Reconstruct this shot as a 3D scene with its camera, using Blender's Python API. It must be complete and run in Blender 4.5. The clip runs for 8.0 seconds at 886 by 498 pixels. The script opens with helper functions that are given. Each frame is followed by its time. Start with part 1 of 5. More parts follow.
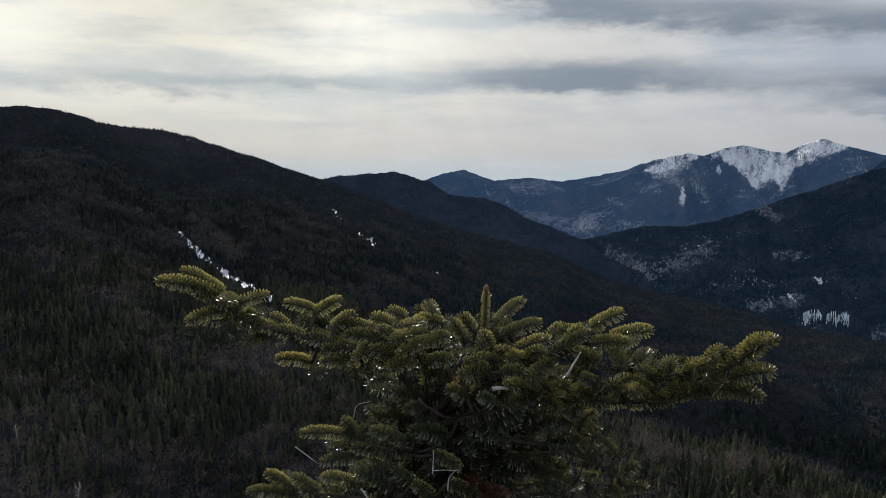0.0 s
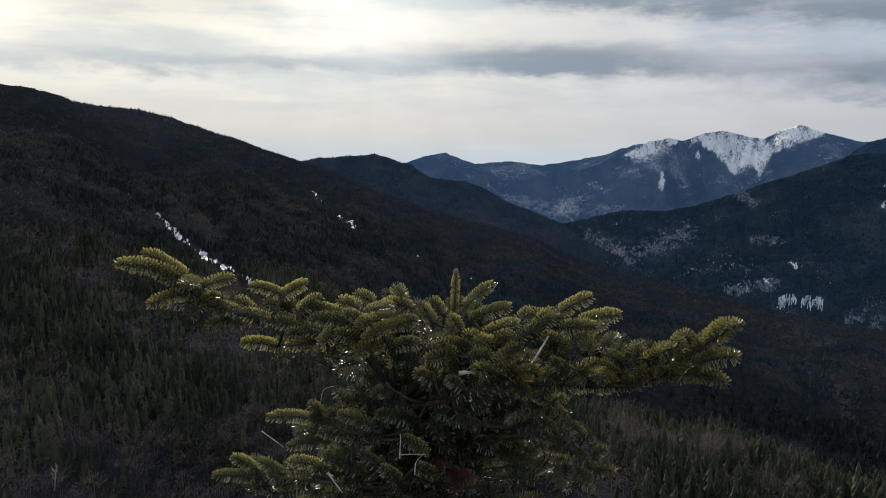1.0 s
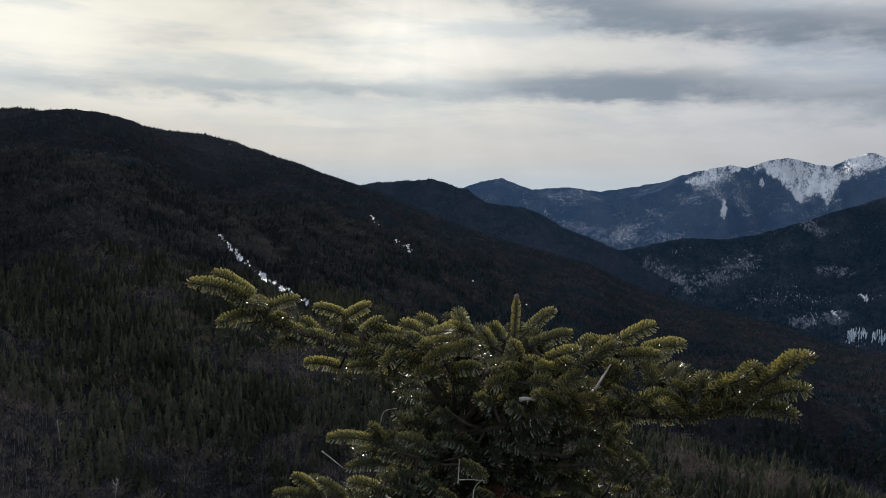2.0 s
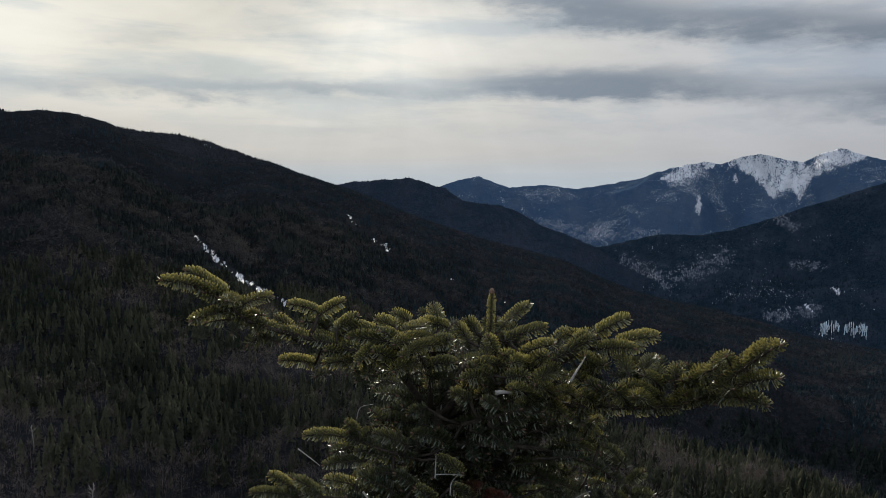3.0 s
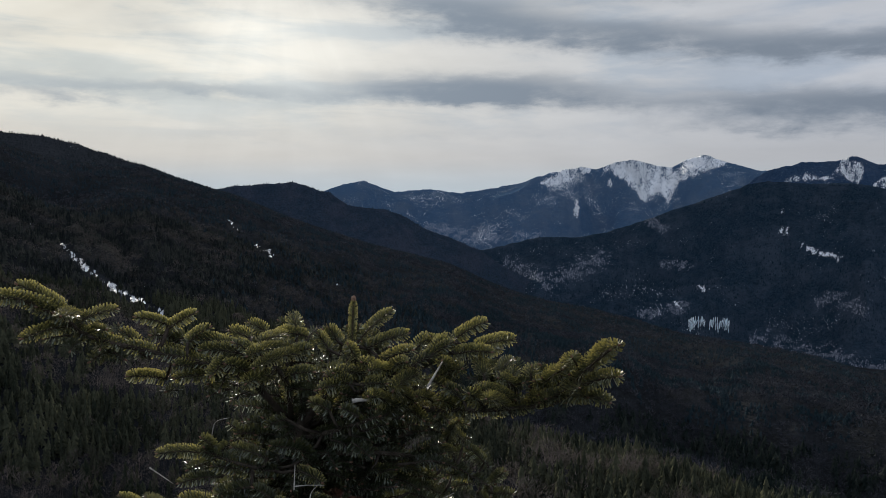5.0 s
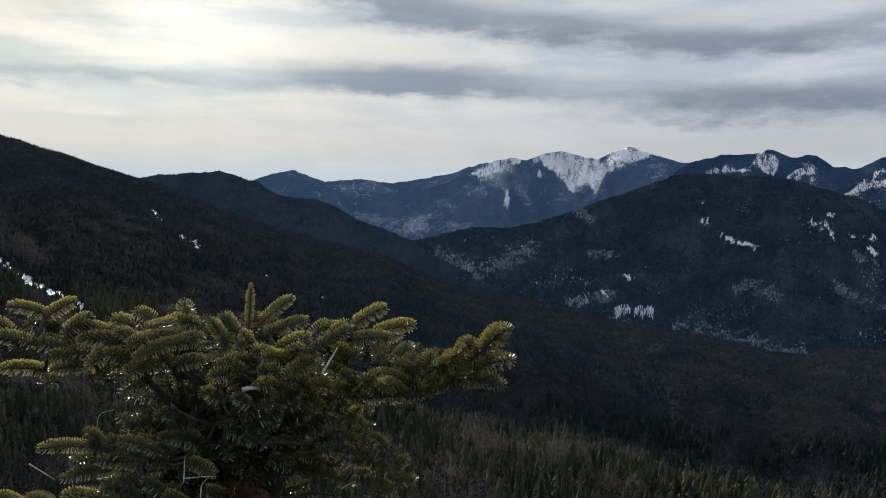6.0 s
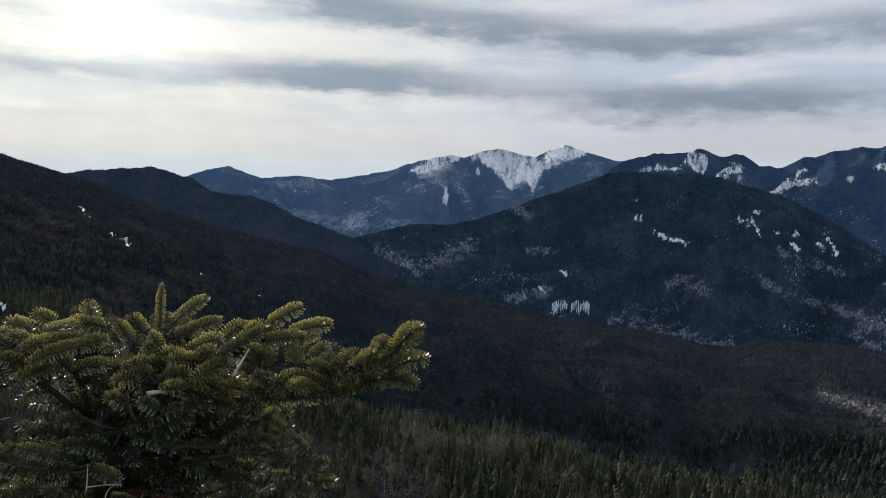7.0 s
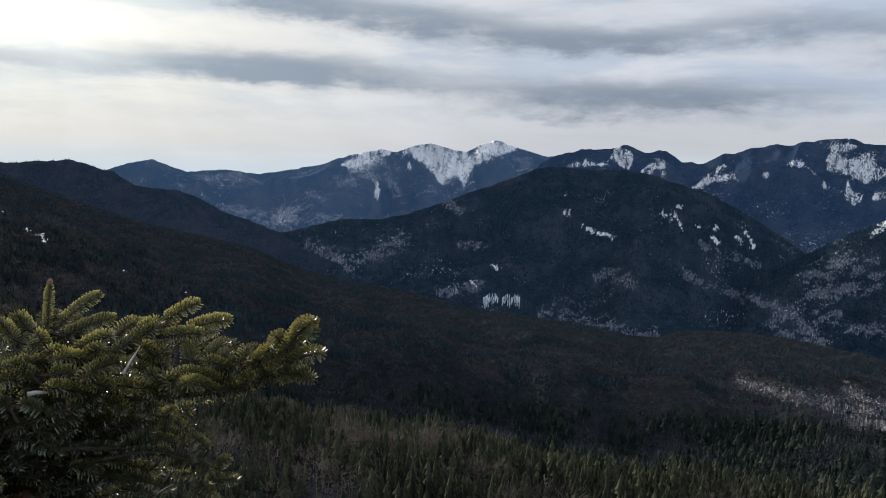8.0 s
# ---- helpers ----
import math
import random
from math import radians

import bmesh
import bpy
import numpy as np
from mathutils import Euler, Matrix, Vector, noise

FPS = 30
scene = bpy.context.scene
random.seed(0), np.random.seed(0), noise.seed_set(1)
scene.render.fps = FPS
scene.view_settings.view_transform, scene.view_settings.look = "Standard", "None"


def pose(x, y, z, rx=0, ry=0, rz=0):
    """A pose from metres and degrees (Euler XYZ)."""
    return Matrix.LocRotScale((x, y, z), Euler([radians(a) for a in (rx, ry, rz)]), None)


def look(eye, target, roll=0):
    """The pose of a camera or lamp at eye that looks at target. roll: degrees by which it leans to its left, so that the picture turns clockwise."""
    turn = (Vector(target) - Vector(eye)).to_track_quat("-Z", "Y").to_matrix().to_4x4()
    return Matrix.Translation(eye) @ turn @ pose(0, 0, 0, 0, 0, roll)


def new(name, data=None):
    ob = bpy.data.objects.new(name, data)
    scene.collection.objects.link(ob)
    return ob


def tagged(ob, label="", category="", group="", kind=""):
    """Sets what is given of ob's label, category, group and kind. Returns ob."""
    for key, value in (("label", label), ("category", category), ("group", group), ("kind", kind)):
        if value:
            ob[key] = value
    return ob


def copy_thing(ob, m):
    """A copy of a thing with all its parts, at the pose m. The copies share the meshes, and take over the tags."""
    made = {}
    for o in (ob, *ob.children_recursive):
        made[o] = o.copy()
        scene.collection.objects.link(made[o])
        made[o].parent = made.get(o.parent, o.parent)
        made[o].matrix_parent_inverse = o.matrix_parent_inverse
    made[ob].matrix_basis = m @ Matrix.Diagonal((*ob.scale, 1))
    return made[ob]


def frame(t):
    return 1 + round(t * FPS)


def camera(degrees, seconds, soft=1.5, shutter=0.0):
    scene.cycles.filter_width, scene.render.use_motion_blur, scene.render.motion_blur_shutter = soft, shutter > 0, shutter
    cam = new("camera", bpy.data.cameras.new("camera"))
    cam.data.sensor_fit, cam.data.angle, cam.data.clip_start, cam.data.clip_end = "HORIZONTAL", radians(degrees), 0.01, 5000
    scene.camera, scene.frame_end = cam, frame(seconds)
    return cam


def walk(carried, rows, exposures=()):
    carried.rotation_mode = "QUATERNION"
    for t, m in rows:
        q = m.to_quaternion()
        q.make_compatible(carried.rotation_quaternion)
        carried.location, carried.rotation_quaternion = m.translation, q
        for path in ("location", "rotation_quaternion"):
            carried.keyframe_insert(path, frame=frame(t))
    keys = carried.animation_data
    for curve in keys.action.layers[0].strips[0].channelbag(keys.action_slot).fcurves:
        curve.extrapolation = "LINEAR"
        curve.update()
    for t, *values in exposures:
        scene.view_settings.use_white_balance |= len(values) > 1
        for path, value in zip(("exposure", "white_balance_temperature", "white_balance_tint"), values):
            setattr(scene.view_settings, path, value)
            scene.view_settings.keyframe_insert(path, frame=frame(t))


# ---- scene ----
cam = camera(60.8, 8.0, 0.55)
PATH = [
    (0, pose(0.0000, 0.0000, 0.0000, 90, 0, 0.000) @ pose(0, 0, 0, -5.000) @ pose(0, 0, 0, 0, 0, 0.000)),
    (0.5, pose(0.0036, 0.0007, -0.0020, 90, 0, -1.238) @ pose(0, 0, 0, -5.280) @ pose(0, 0, 0, 0, 0, 0.025)),
    (1, pose(0.0153, 0.0084, -0.0003, 90, 0, -1.499) @ pose(0, 0, 0, -6.276) @ pose(0, 0, 0, 0, 0, 0.467)),
    (1.2, pose(0.0152, 0.0095, 0.0047, 90, 0, 0.119) @ pose(0, 0, 0, -4.241) @ pose(0, 0, 0, 0, 0, 1.236)),
    (1.5, pose(0.0110, 0.0040, 0.0038, 90, 0, 2.036) @ pose(0, 0, 0, -5.635) @ pose(0, 0, 0, 0, 0, 1.059)),
    (1.7, pose(0.0066, 0.0027, 0.0020, 90, 0, 2.827) @ pose(0, 0, 0, -5.001) @ pose(0, 0, 0, 0, 0, 1.020)),
    (2.8, pose(0.0119, 0.0034, -0.0041, 90, 0, 1.646) @ pose(0, 0, 0, -4.068) @ pose(0, 0, 0, 0, 0, 0.568)),
    (3, pose(0.0120, 0.0040, -0.0052, 90, 0, 1.087) @ pose(0, 0, 0, -4.515) @ pose(0, 0, 0, 0, 0, 0.467)),
    (3.5, pose(0.0104, 0.0030, -0.0052, 90, 0, -0.570) @ pose(0, 0, 0, -4.500) @ pose(0, 0, 0, 0, 0, 0.860)),
    (4, pose(0.0248, -0.0026, -0.0039, 90, 0, -2.413) @ pose(0, 0, 0, -4.404) @ pose(0, 0, 0, 0, 0, 0.638)),
    (4.5, pose(0.0340, 0.0030, 0.0016, 90, 0, -4.606) @ pose(0, 0, 0, -4.164) @ pose(0, 0, 0, 0, 0, 0.498)),
    (4.7, pose(0.0373, 0.0019, 0.0008, 90, 0, -5.850) @ pose(0, 0, 0, -4.099) @ pose(0, 0, 0, 0, 0, 0.522)),
    (5.8, pose(0.0863, -0.0062, -0.0057, 90, 0, -11.648) @ pose(0, 0, 0, -4.588) @ pose(0, 0, 0, 0, 0, 0.310)),
    (6, pose(0.0927, -0.0011, -0.0074, 90, 0, -12.778) @ pose(0, 0, 0, -4.824) @ pose(0, 0, 0, 0, 0, 0.634)),
    (6.5, pose(0.1083, 0.0004, -0.0063, 90, 0, -15.267) @ pose(0, 0, 0, -4.918) @ pose(0, 0, 0, 0, 0, 0.582)),
    (7, pose(0.1227, -0.0009, -0.0062, 90, 0, -17.410) @ pose(0, 0, 0, -4.987) @ pose(0, 0, 0, 0, 0, 0.854)),
    (7.5, pose(0.1400, -0.0071, -0.0074, 90, 0, -19.852) @ pose(0, 0, 0, -4.999) @ pose(0, 0, 0, 0, 0, 0.981)),
    (8, pose(0.1604, -0.0129, -0.0078, 90, 0, -22.609) @ pose(0, 0, 0, -5.307) @ pose(0, 0, 0, 0, 0, 1.045)),
]

# The place: a wooded summit knob with a small fir, a forested slope, a valley and ranges with late snow.
# Bearings are degrees to the right of +y, dips are degrees above the level, both from the knob.
EXPOSURE = [(t, stops, white, 10) for t, stops, white in ((0.0, 0.0, 6200), (0.5, 0.0, 6200), (1.0, 0.18, 6220), (1.5, 0.1, 6200), (3.0, -0.1, 6200), (3.5, -0.06, 6200), (4.5, -0.08, 6170), (6.0, 0.18, 6200), (7.0, 0.3, 6180), (8.0, 0.32, 6165))]
walk(cam, PATH, EXPOSURE)

# ---- light ----
SUN_BEARING, SUN_HEIGHT = -10.0, 15.5
world = bpy.data.worlds.new("overcast_sky")
scene.world = world
world.use_nodes = True
wt = world.node_tree
wt.nodes.clear()


class Net:
    """Short hand for chains of shader nodes."""

    def __init__(self, tree):
        self.tree = tree

    def node(self, kind):
        return self.tree.nodes.new(kind)

    def put(self, socket, value):
        if isinstance(value, bpy.types.NodeSocket):
            self.tree.links.new(value, socket)
        else:
            socket.default_value = value

    def math(self, op, a, b=0.0, c=0.0, clamp=False):
        n = self.node("ShaderNodeMath")
        n.operation, n.use_clamp = op, clamp
        for s, v in zip(n.inputs, (a, b, c)):
            self.put(s, v)
        return n.outputs[0]

    def mix(self, fac, a, b, blend="MIX"):
        n = self.node("ShaderNodeMix")
        n.data_type, n.blend_type = "RGBA", blend
        self.put(n.inputs[0], fac), self.put(n.inputs[6], a), self.put(n.inputs[7], b)
        return n.outputs[2]

    def noise(self, vector, scale, detail=4.0, rough=0.55, distortion=0.0):
        n = self.node("ShaderNodeTexNoise")
        if vector is not None:
            self.put(n.inputs["Vector"], vector)
        n.inputs["Scale"].default_value, n.inputs["Detail"].default_value = scale, detail
        n.inputs["Roughness"].default_value, n.inputs["Distortion"].default_value = rough, distortion
        return n.outputs[0]

    def ramp(self, value, low, high):
        n = self.node("ShaderNodeMapRange")
        n.interpolation_type = "SMOOTHSTEP"
        self.put(n.inputs[0], value)
        n.inputs[1].default_value, n.inputs[2].default_value = low, high
        return n.outputs[0]

    def xyz(self, x, y, z):
        n = self.node("ShaderNodeCombineXYZ")
        for s, v in zip(n.inputs, (x, y, z)):
            self.put(s, v)
        return n.outputs[0]


w = Net(wt)
place = w.node("ShaderNodeTexCoord").outputs["Generated"]
split = w.node("ShaderNodeSeparateXYZ")
wt.links.new(place, split.inputs[0])
dx, dy, dz = split.outputs
bearing = w.math("MULTIPLY", w.math("ARCTAN2", dx, dy), 57.2958)
dip = w.math("MULTIPLY", w.math("ARCSINE", dz), 57.2958)
# Cloud texture: long soft streaks along the horizon, lumps in the thicker banks.
streak = w.noise(w.xyz(w.math("MULTIPLY", bearing, 0.045), w.math("MULTIPLY", dip, 0.42), 0.7), 1.0, 4.0, 0.5)
lumps = w.noise(w.xyz(w.math("MULTIPLY", bearing, 0.17), w.math("MULTIPLY", dip, 0.62), 3.1), 1.0, 6.0, 0.58, 0.25)
fluff = w.noise(w.xyz(w.math("MULTIPLY", bearing, 0.36), w.math("MULTIPLY", dip, 0.95), 5.3), 1.0, 6.0, 0.62, 0.2)
u = w.math("ADD", bearing, w.math("MULTIPLY", w.math("SUBTRACT", streak, 0.5), 9.0))
v = w.math("ADD", dip, w.math("ADD", w.math("MULTIPLY", w.math("SUBTRACT", lumps, 0.5), 1.9), w.math("MULTIPLY", w.math("SUBTRACT", fluff, 0.5), 1.3)))


def bell(u0, v0, wide, high, tilt=0.0, uu=u, vv=v, flat=2.0):
    """A soft oval in the sky; flat above 2 gives it a level core and a firmer edge."""
    a = w.math("SUBTRACT", uu, u0)
    b = w.math("SUBTRACT", w.math("SUBTRACT", vv, v0), w.math("MULTIPLY", a, tilt))
    s = w.math("ADD", w.math("POWER", w.math("ABSOLUTE", w.math("DIVIDE", a, wide)), 2.0),
               w.math("POWER", w.math("ABSOLUTE", w.math("DIVIDE", b, high)), flat))
    return w.math("EXPONENT", w.math("MULTIPLY", s, -1.0))


# The cloud banks of that afternoon: bearing, dip, half width, half height, weight, slant.
BANKS = [
    (10.5, 7.7, 11.0, 1.25, 1.12, -0.025), (33.0, 6.2, 11.0, 1.35, 0.81, -0.015), (43.5, 6.0, 10.0, 1.1, 0.52, 0.0), (30.0, 4.9, 8.0, 0.6, 0.24, 0.0), (6.5, 13.6, 7.5, 1.3, 0.73, -0.13),
    (15.0, 12.1, 8.0, 1.5, 0.65, -0.07), (24.0, 11.2, 7.0, 1.2, 0.69, -0.05), (30.5, 10.0, 5.5, 1.0, 0.69, 0.0), (37.0, 10.0, 5.5, 1.0, 0.56, 0.03), (46.5, 10.7, 8.0, 1.3, 0.65, 0.0),
    (57.0, 9.0, 8.0, 1.6, 0.6, 0.0), (24.0, 14.8, 15.0, 1.2, 0.52, 0.0), (-18.0, 6.95, 17.0, 0.75, 0.52, 0.015), (-10.0, 7.3, 5.0, 0.5, 0.21, 0.0), (-24.0, 10.4, 5.0, 0.8, 0.32, 0.03),
    (-13.0, 11.4, 5.0, 1.1, 0.34, -0.1), (-18.0, 13.8, 11.0, 0.9, 0.42, 0.02), (-7.0, 4.2, 6.0, 0.55, 0.23, 0.0), (9.0, 4.8, 11.0, 0.5, 0.15, 0.0), (43.0, 4.3, 9.0, 0.6, 0.21, 0.0),
]
cover = 0.0
for u0, v0, wide, high, weight, slant in BANKS:
    cover = w.math("ADD", cover, w.math("MULTIPLY", bell(u0, v0, wide, high, slant, u, v, 2.3), weight))
high_up = w.ramp(dip, 15.0, 26.0)
cover = w.math("ADD", cover, w.math("MULTIPLY", high_up, w.math("MULTIPLY", streak, 0.6)))
cover = w.math("MULTIPLY", cover, w.math("ADD", 0.25, w.math("ADD", w.math("MULTIPLY", lumps, 1.25), w.math("MULTIPLY", fluff, 0.65))))
thin = w.math("ADD", w.math("MULTIPLY", w.math("SUBTRACT", streak, 0.5), 0.32), w.math("MULTIPLY", w.math("SUBTRACT", fluff, 0.5), 0.24))
cover = w.math("ADD", cover, thin)
cover = w.ramp(cover, -0.06, 1.35)
# Veil of thin cloud, brighter and warmer towards the sun.
ring = bell(-20.0, 10.0, 36.0, 13.0, 0.0, bearing, dip)
glare = bell(-5.0, 10.6, 7.0, 3.6, 0.0, u, v)
gap = bell(-31.0, 10.0, 6.0, 3.0, 0.0, u, v)
front = w.ramp(dy, -0.7, 0.9)
veil = w.mix(ring, (0.515, 0.53, 0.565, 1), (0.875, 0.818, 0.69, 1))
veil = w.mix(w.math("MULTIPLY", w.ramp(dip, 6.5, 2.5), 0.6), veil, w.mix(ring, (0.40, 0.398, 0.405, 1), (0.68, 0.625, 0.54, 1)))
veil = w.mix(w.math("MULTIPLY", w.ramp(dip, 2.9, 0.2), 0.75), veil, (0.50, 0.565, 0.60, 1))
ripple = w.math("ADD", 0.80, w.math("ADD", w.math("MULTIPLY", streak, 0.28), w.math("MULTIPLY", lumps, 0.14)))
veil = w.mix(1.0, veil, w.xyz(ripple, ripple, ripple), "MULTIPLY")
patches = w.noise(w.xyz(w.math("MULTIPLY", bearing, 0.085), w.math("MULTIPLY", dip, 0.5), 8.4), 1.0, 5.0, 0.55, 0.3)
veil = w.mix(w.math("MULTIPLY", w.ramp(patches, 0.42, 0.66), w.ramp(dip, 2.5, 7.0)), veil, w.mix(1.0, veil, (0.76, 0.825, 0.90, 1), "MULTIPLY"))
# faint rays fan out below the sun
ray = w.math("ARCTAN2", w.math("ADD", bearing, 5.0), w.math("SUBTRACT", 19.0, dip))
beams = w.noise(w.xyz(w.math("MULTIPLY", ray, 4.0), 0.3, 1.7), 1.0, 3.0, 0.55)
beams = w.math("ADD", 1.0, w.math("MULTIPLY", w.math("SUBTRACT", beams, 0.5), w.math("MULTIPLY", ring, 0.3)))
veil = w.mix(1.0, veil, w.xyz(beams, beams, beams), "MULTIPLY")
sky = w.node("ShaderNodeTexSky")
sky.sky_type, sky.sun_disc = "NISHITA", False
sky.sun_elevation, sky.sun_rotation, sky.air_density, sky.dust_density = radians(SUN_HEIGHT), radians(SUN_BEARING), 1.0, 2.0
blue = w.mix(1.0, sky.outputs[0], (0.16, 0.16, 0.16, 1), "MULTIPLY")
veil = w.mix(w.math("ADD", 0.72, w.math("MULTIPLY", front, 0.28)), blue, veil)
cloud = w.mix(ring, (0.200, 0.232, 0.278, 1), (0.325, 0.372, 0.412, 1))
look_up = w.mix(cover, veil, cloud)
# the clouds opposite the sun are lit from the front
facing = w.math("ADD", 1.0, w.math("MULTIPLY", w.ramp(dy, 0.25, -0.75), 0.32))
look_up = w.mix(1.0, look_up, w.xyz(facing, facing, facing), "MULTIPLY")
# sunlight spread through the thin cloud
shine = w.math("ADD", w.math("MULTIPLY", glare, 0.20), w.math("MULTIPLY", gap, 0.14))
shine = w.math("MULTIPLY", shine, w.math("SUBTRACT", 1.0, w.math("MULTIPLY", cover, 0.7)))
lit = w.mix(1.0, look_up, w.mix(shine, (0, 0, 0, 1), (1.0, 0.96, 0.84, 1)), "ADD")
below = w.mix(w.ramp(dz, -0.01, -0.05), lit, (0.05, 0.06, 0.07, 1))
back = w.node("ShaderNodeBackground")
wt.links.new(below, back.inputs[0])
back.inputs[1].default_value = 1.0
wt.links.new(back.outputs[0], w.node("ShaderNodeOutputWorld").inputs[0])

sun = new("sun", bpy.data.lights.new("sun", "SUN"))
sun.data.energy, sun.data.angle, sun.data.color = 4.4, radians(2.5), (1.0, 0.91, 0.74)
b, h = radians(SUN_BEARING), radians(SUN_HEIGHT)
sun.matrix_world = look((1000 * math.sin(b) * math.cos(h), 1000 * math.cos(b) * math.cos(h), 1000 * math.sin(h)), (0, 0, 0))


# ---- materials ----
def material(name):
    m = bpy.data.materials.new(name)
    m.use_nodes = True
    n = Net(m.node_tree)
    bsdf = m.node_tree.nodes["Principled BSDF"]
    return m, n, bsdf


def position(n):
    return n.node("ShaderNodeNewGeometry").outputs["Position"]


def attribute(n, name):
    reader = n.node("ShaderNodeAttribute")
    reader.attribute_name = name
    return reader.outputs["Fac"]


def mountain_material(name, dark, light, bare, snow_colour, grain, far, rocky=0.85):
    """Distant forest: dark conifers, paler bare hardwood on snow, and snow broken by rock and trees. grain: size of a tree crown."""
    m, n, bsdf = material(name)
    p = position(n)
    parts = n.node("ShaderNodeSeparateXYZ")
    n.put(parts.inputs[0], p)
    px, py, pz = parts.outputs
    # lengths along the slope and down it, for streaks that run downhill
    run = n.math("MULTIPLY", n.math("ARCTAN2", px, py), far)
    downhill = n.xyz(run, n.math("MULTIPLY", pz, 0.4), n.math("MULTIPLY", n.noise(p, 0.004, 2.0), 60.0))
    upright = n.xyz(run, n.math("MULTIPLY", pz, 0.75), n.math("MULTIPLY", n.noise(p, 0.01, 2.0), 20.0))
    fine = n.noise(p, 1.0 / grain, 4.0, 0.75)
    clump = n.noise(p, 0.2 / grain, 5.0, 0.65)
    broad = n.noise(p, 0.045 / grain, 4.0, 0.6)
    trunks = n.noise(upright, 1.2 / grain, 4.0, 0.75)
    forest = n.mix(n.ramp(fine, 0.34, 0.66), dark, light)
    forest = n.mix(n.math("MULTIPLY", n.ramp(clump, 0.45, 0.70), 0.4), forest, bare)
    forest = n.mix(n.math("MULTIPLY", n.ramp(broad, 0.42, 0.66), 0.5), forest, bare)
    # dark conifer tone painted in lines downhill, for the shading of gullies
    gully = n.math("ABSOLUTE", n.math("SUBTRACT", n.noise(downhill, 0.035 / grain, 5.0, 0.6), 0.5))
    forest = n.mix(n.math("MULTIPLY", n.ramp(gully, 0.05, 0.0), 0.28), forest, dark)
    mask = attribute(n, "bare")
    wood = n.math("ADD", n.math("MULTIPLY", mask, 0.95), n.math("ADD", n.math("MULTIPLY", n.math("SUBTRACT", trunks, 0.5), 2.6), n.math("MULTIPLY", n.math("SUBTRACT", clump, 0.5), 2.8)))
    open_wood = n.math("MULTIPLY", n.ramp(wood, 0.56, 1.0), n.ramp(mask, 0.0, 0.2))
    pale = tuple(1.2 * c + d for c, d in zip(bare, (0.100, 0.091, 0.098))) + (1,)
    birch = n.mix(n.ramp(trunks, 0.40, 0.62), bare, pale)
    birch = n.mix(n.math("MULTIPLY", n.ramp(trunks, 0.57, 0.68), n.ramp(mask, 0.2, 0.7)), birch, (0.34, 0.34, 0.38, 1))
    forest = n.mix(open_wood, forest, birch)
    speck = n.noise(upright, 1.3 / grain, 5.0, 0.8)
    runs = n.noise(downhill, 0.22 / grain, 6.0, 0.68)
    snow = attribute(n, "snow")
    white = n.math("ADD", n.math("MULTIPLY", snow, 0.74), n.math("ADD", n.math("MULTIPLY", n.math("SUBTRACT", speck, 0.5), 2.6), n.math("MULTIPLY", n.math("SUBTRACT", runs, 0.5), 3.4)))
    groups = n.ramp(n.noise(p, 0.035 / grain, 5.0, 0.65), 0.44, 0.66)
    stray = n.ramp(n.math("ADD", n.noise(upright, 1.5 / grain, 4.0, 0.7), n.math("ADD", n.math("MULTIPLY", groups, 0.13), n.math("MULTIPLY", attribute(n, "flecks"), 0.085))), 0.80, 0.85)
    # rock ribs and trees stand in thin dark lines down the snow
    ribs = n.noise(n.xyz(n.math("ADD", run, n.math("MULTIPLY", n.noise(p, 0.3 / grain, 3.0), 2.5 * grain)), n.math("MULTIPLY", pz, 0.35), 4.0), 1.6 / grain, 4.0, 0.65)
    white = n.math("SUBTRACT", white, n.math("MULTIPLY", n.ramp(ribs, 0.50, 0.68), rocky))
    white = n.math("MAXIMUM", n.math("MULTIPLY", n.ramp(white, 0.24, 0.50), n.ramp(snow, 0.02, 0.2)), n.math("MULTIPLY", stray, 0.8))
    drift = n.mix(n.ramp(n.noise(downhill, 0.12 / grain, 5.0, 0.6), 0.36, 0.64), tuple(0.74 * c for c in snow_colour[:3]) + (1,), snow_colour)
    n.put(bsdf.inputs["Base Color"], n.mix(white, forest, drift))
    n.put(bsdf.inputs["Roughness"], n.math("SUBTRACT", 1.0, n.math("MULTIPLY", white, 0.5)))
    n.put(bsdf.inputs["Specular IOR Level"], n.math("MULTIPLY", white, 0.35))
    bump = n.node("ShaderNodeBump")
    bump.inputs["Strength"].default_value, bump.inputs["Distance"].default_value = 0.8, grain * 0.8
    n.put(bump.inputs["Height"], n.math("ADD", fine, n.math("MULTIPLY", clump, 3.0)))
    n.put(bsdf.inputs["Normal"], bump.outputs[0])
    return m


SNOW = (0.90, 0.91, 0.95, 1)
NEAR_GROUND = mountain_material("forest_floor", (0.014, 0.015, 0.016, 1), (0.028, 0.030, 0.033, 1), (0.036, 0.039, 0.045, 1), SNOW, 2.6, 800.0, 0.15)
# Woods beyond the near slope: aerial haze is put into their base colours.
HAZED_MID = mountain_material("hazed_mid_woods", (0.022, 0.034, 0.053, 1), (0.041, 0.060, 0.088, 1), (0.067, 0.071, 0.095, 1), SNOW, 6.5, 2400.0)
HAZED_HILL = mountain_material("hazed_hill_woods", (0.011, 0.024, 0.040, 1), (0.031, 0.051, 0.075, 1), (0.060, 0.075, 0.101, 1), SNOW, 6.0, 2500.0)
HAZED_RIDGE = mountain_material("hazed_ridge_woods", (0.034, 0.037, 0.042, 1), (0.056, 0.060, 0.068, 1), (0.068, 0.070, 0.075, 1), SNOW, 6.0, 2000.0)
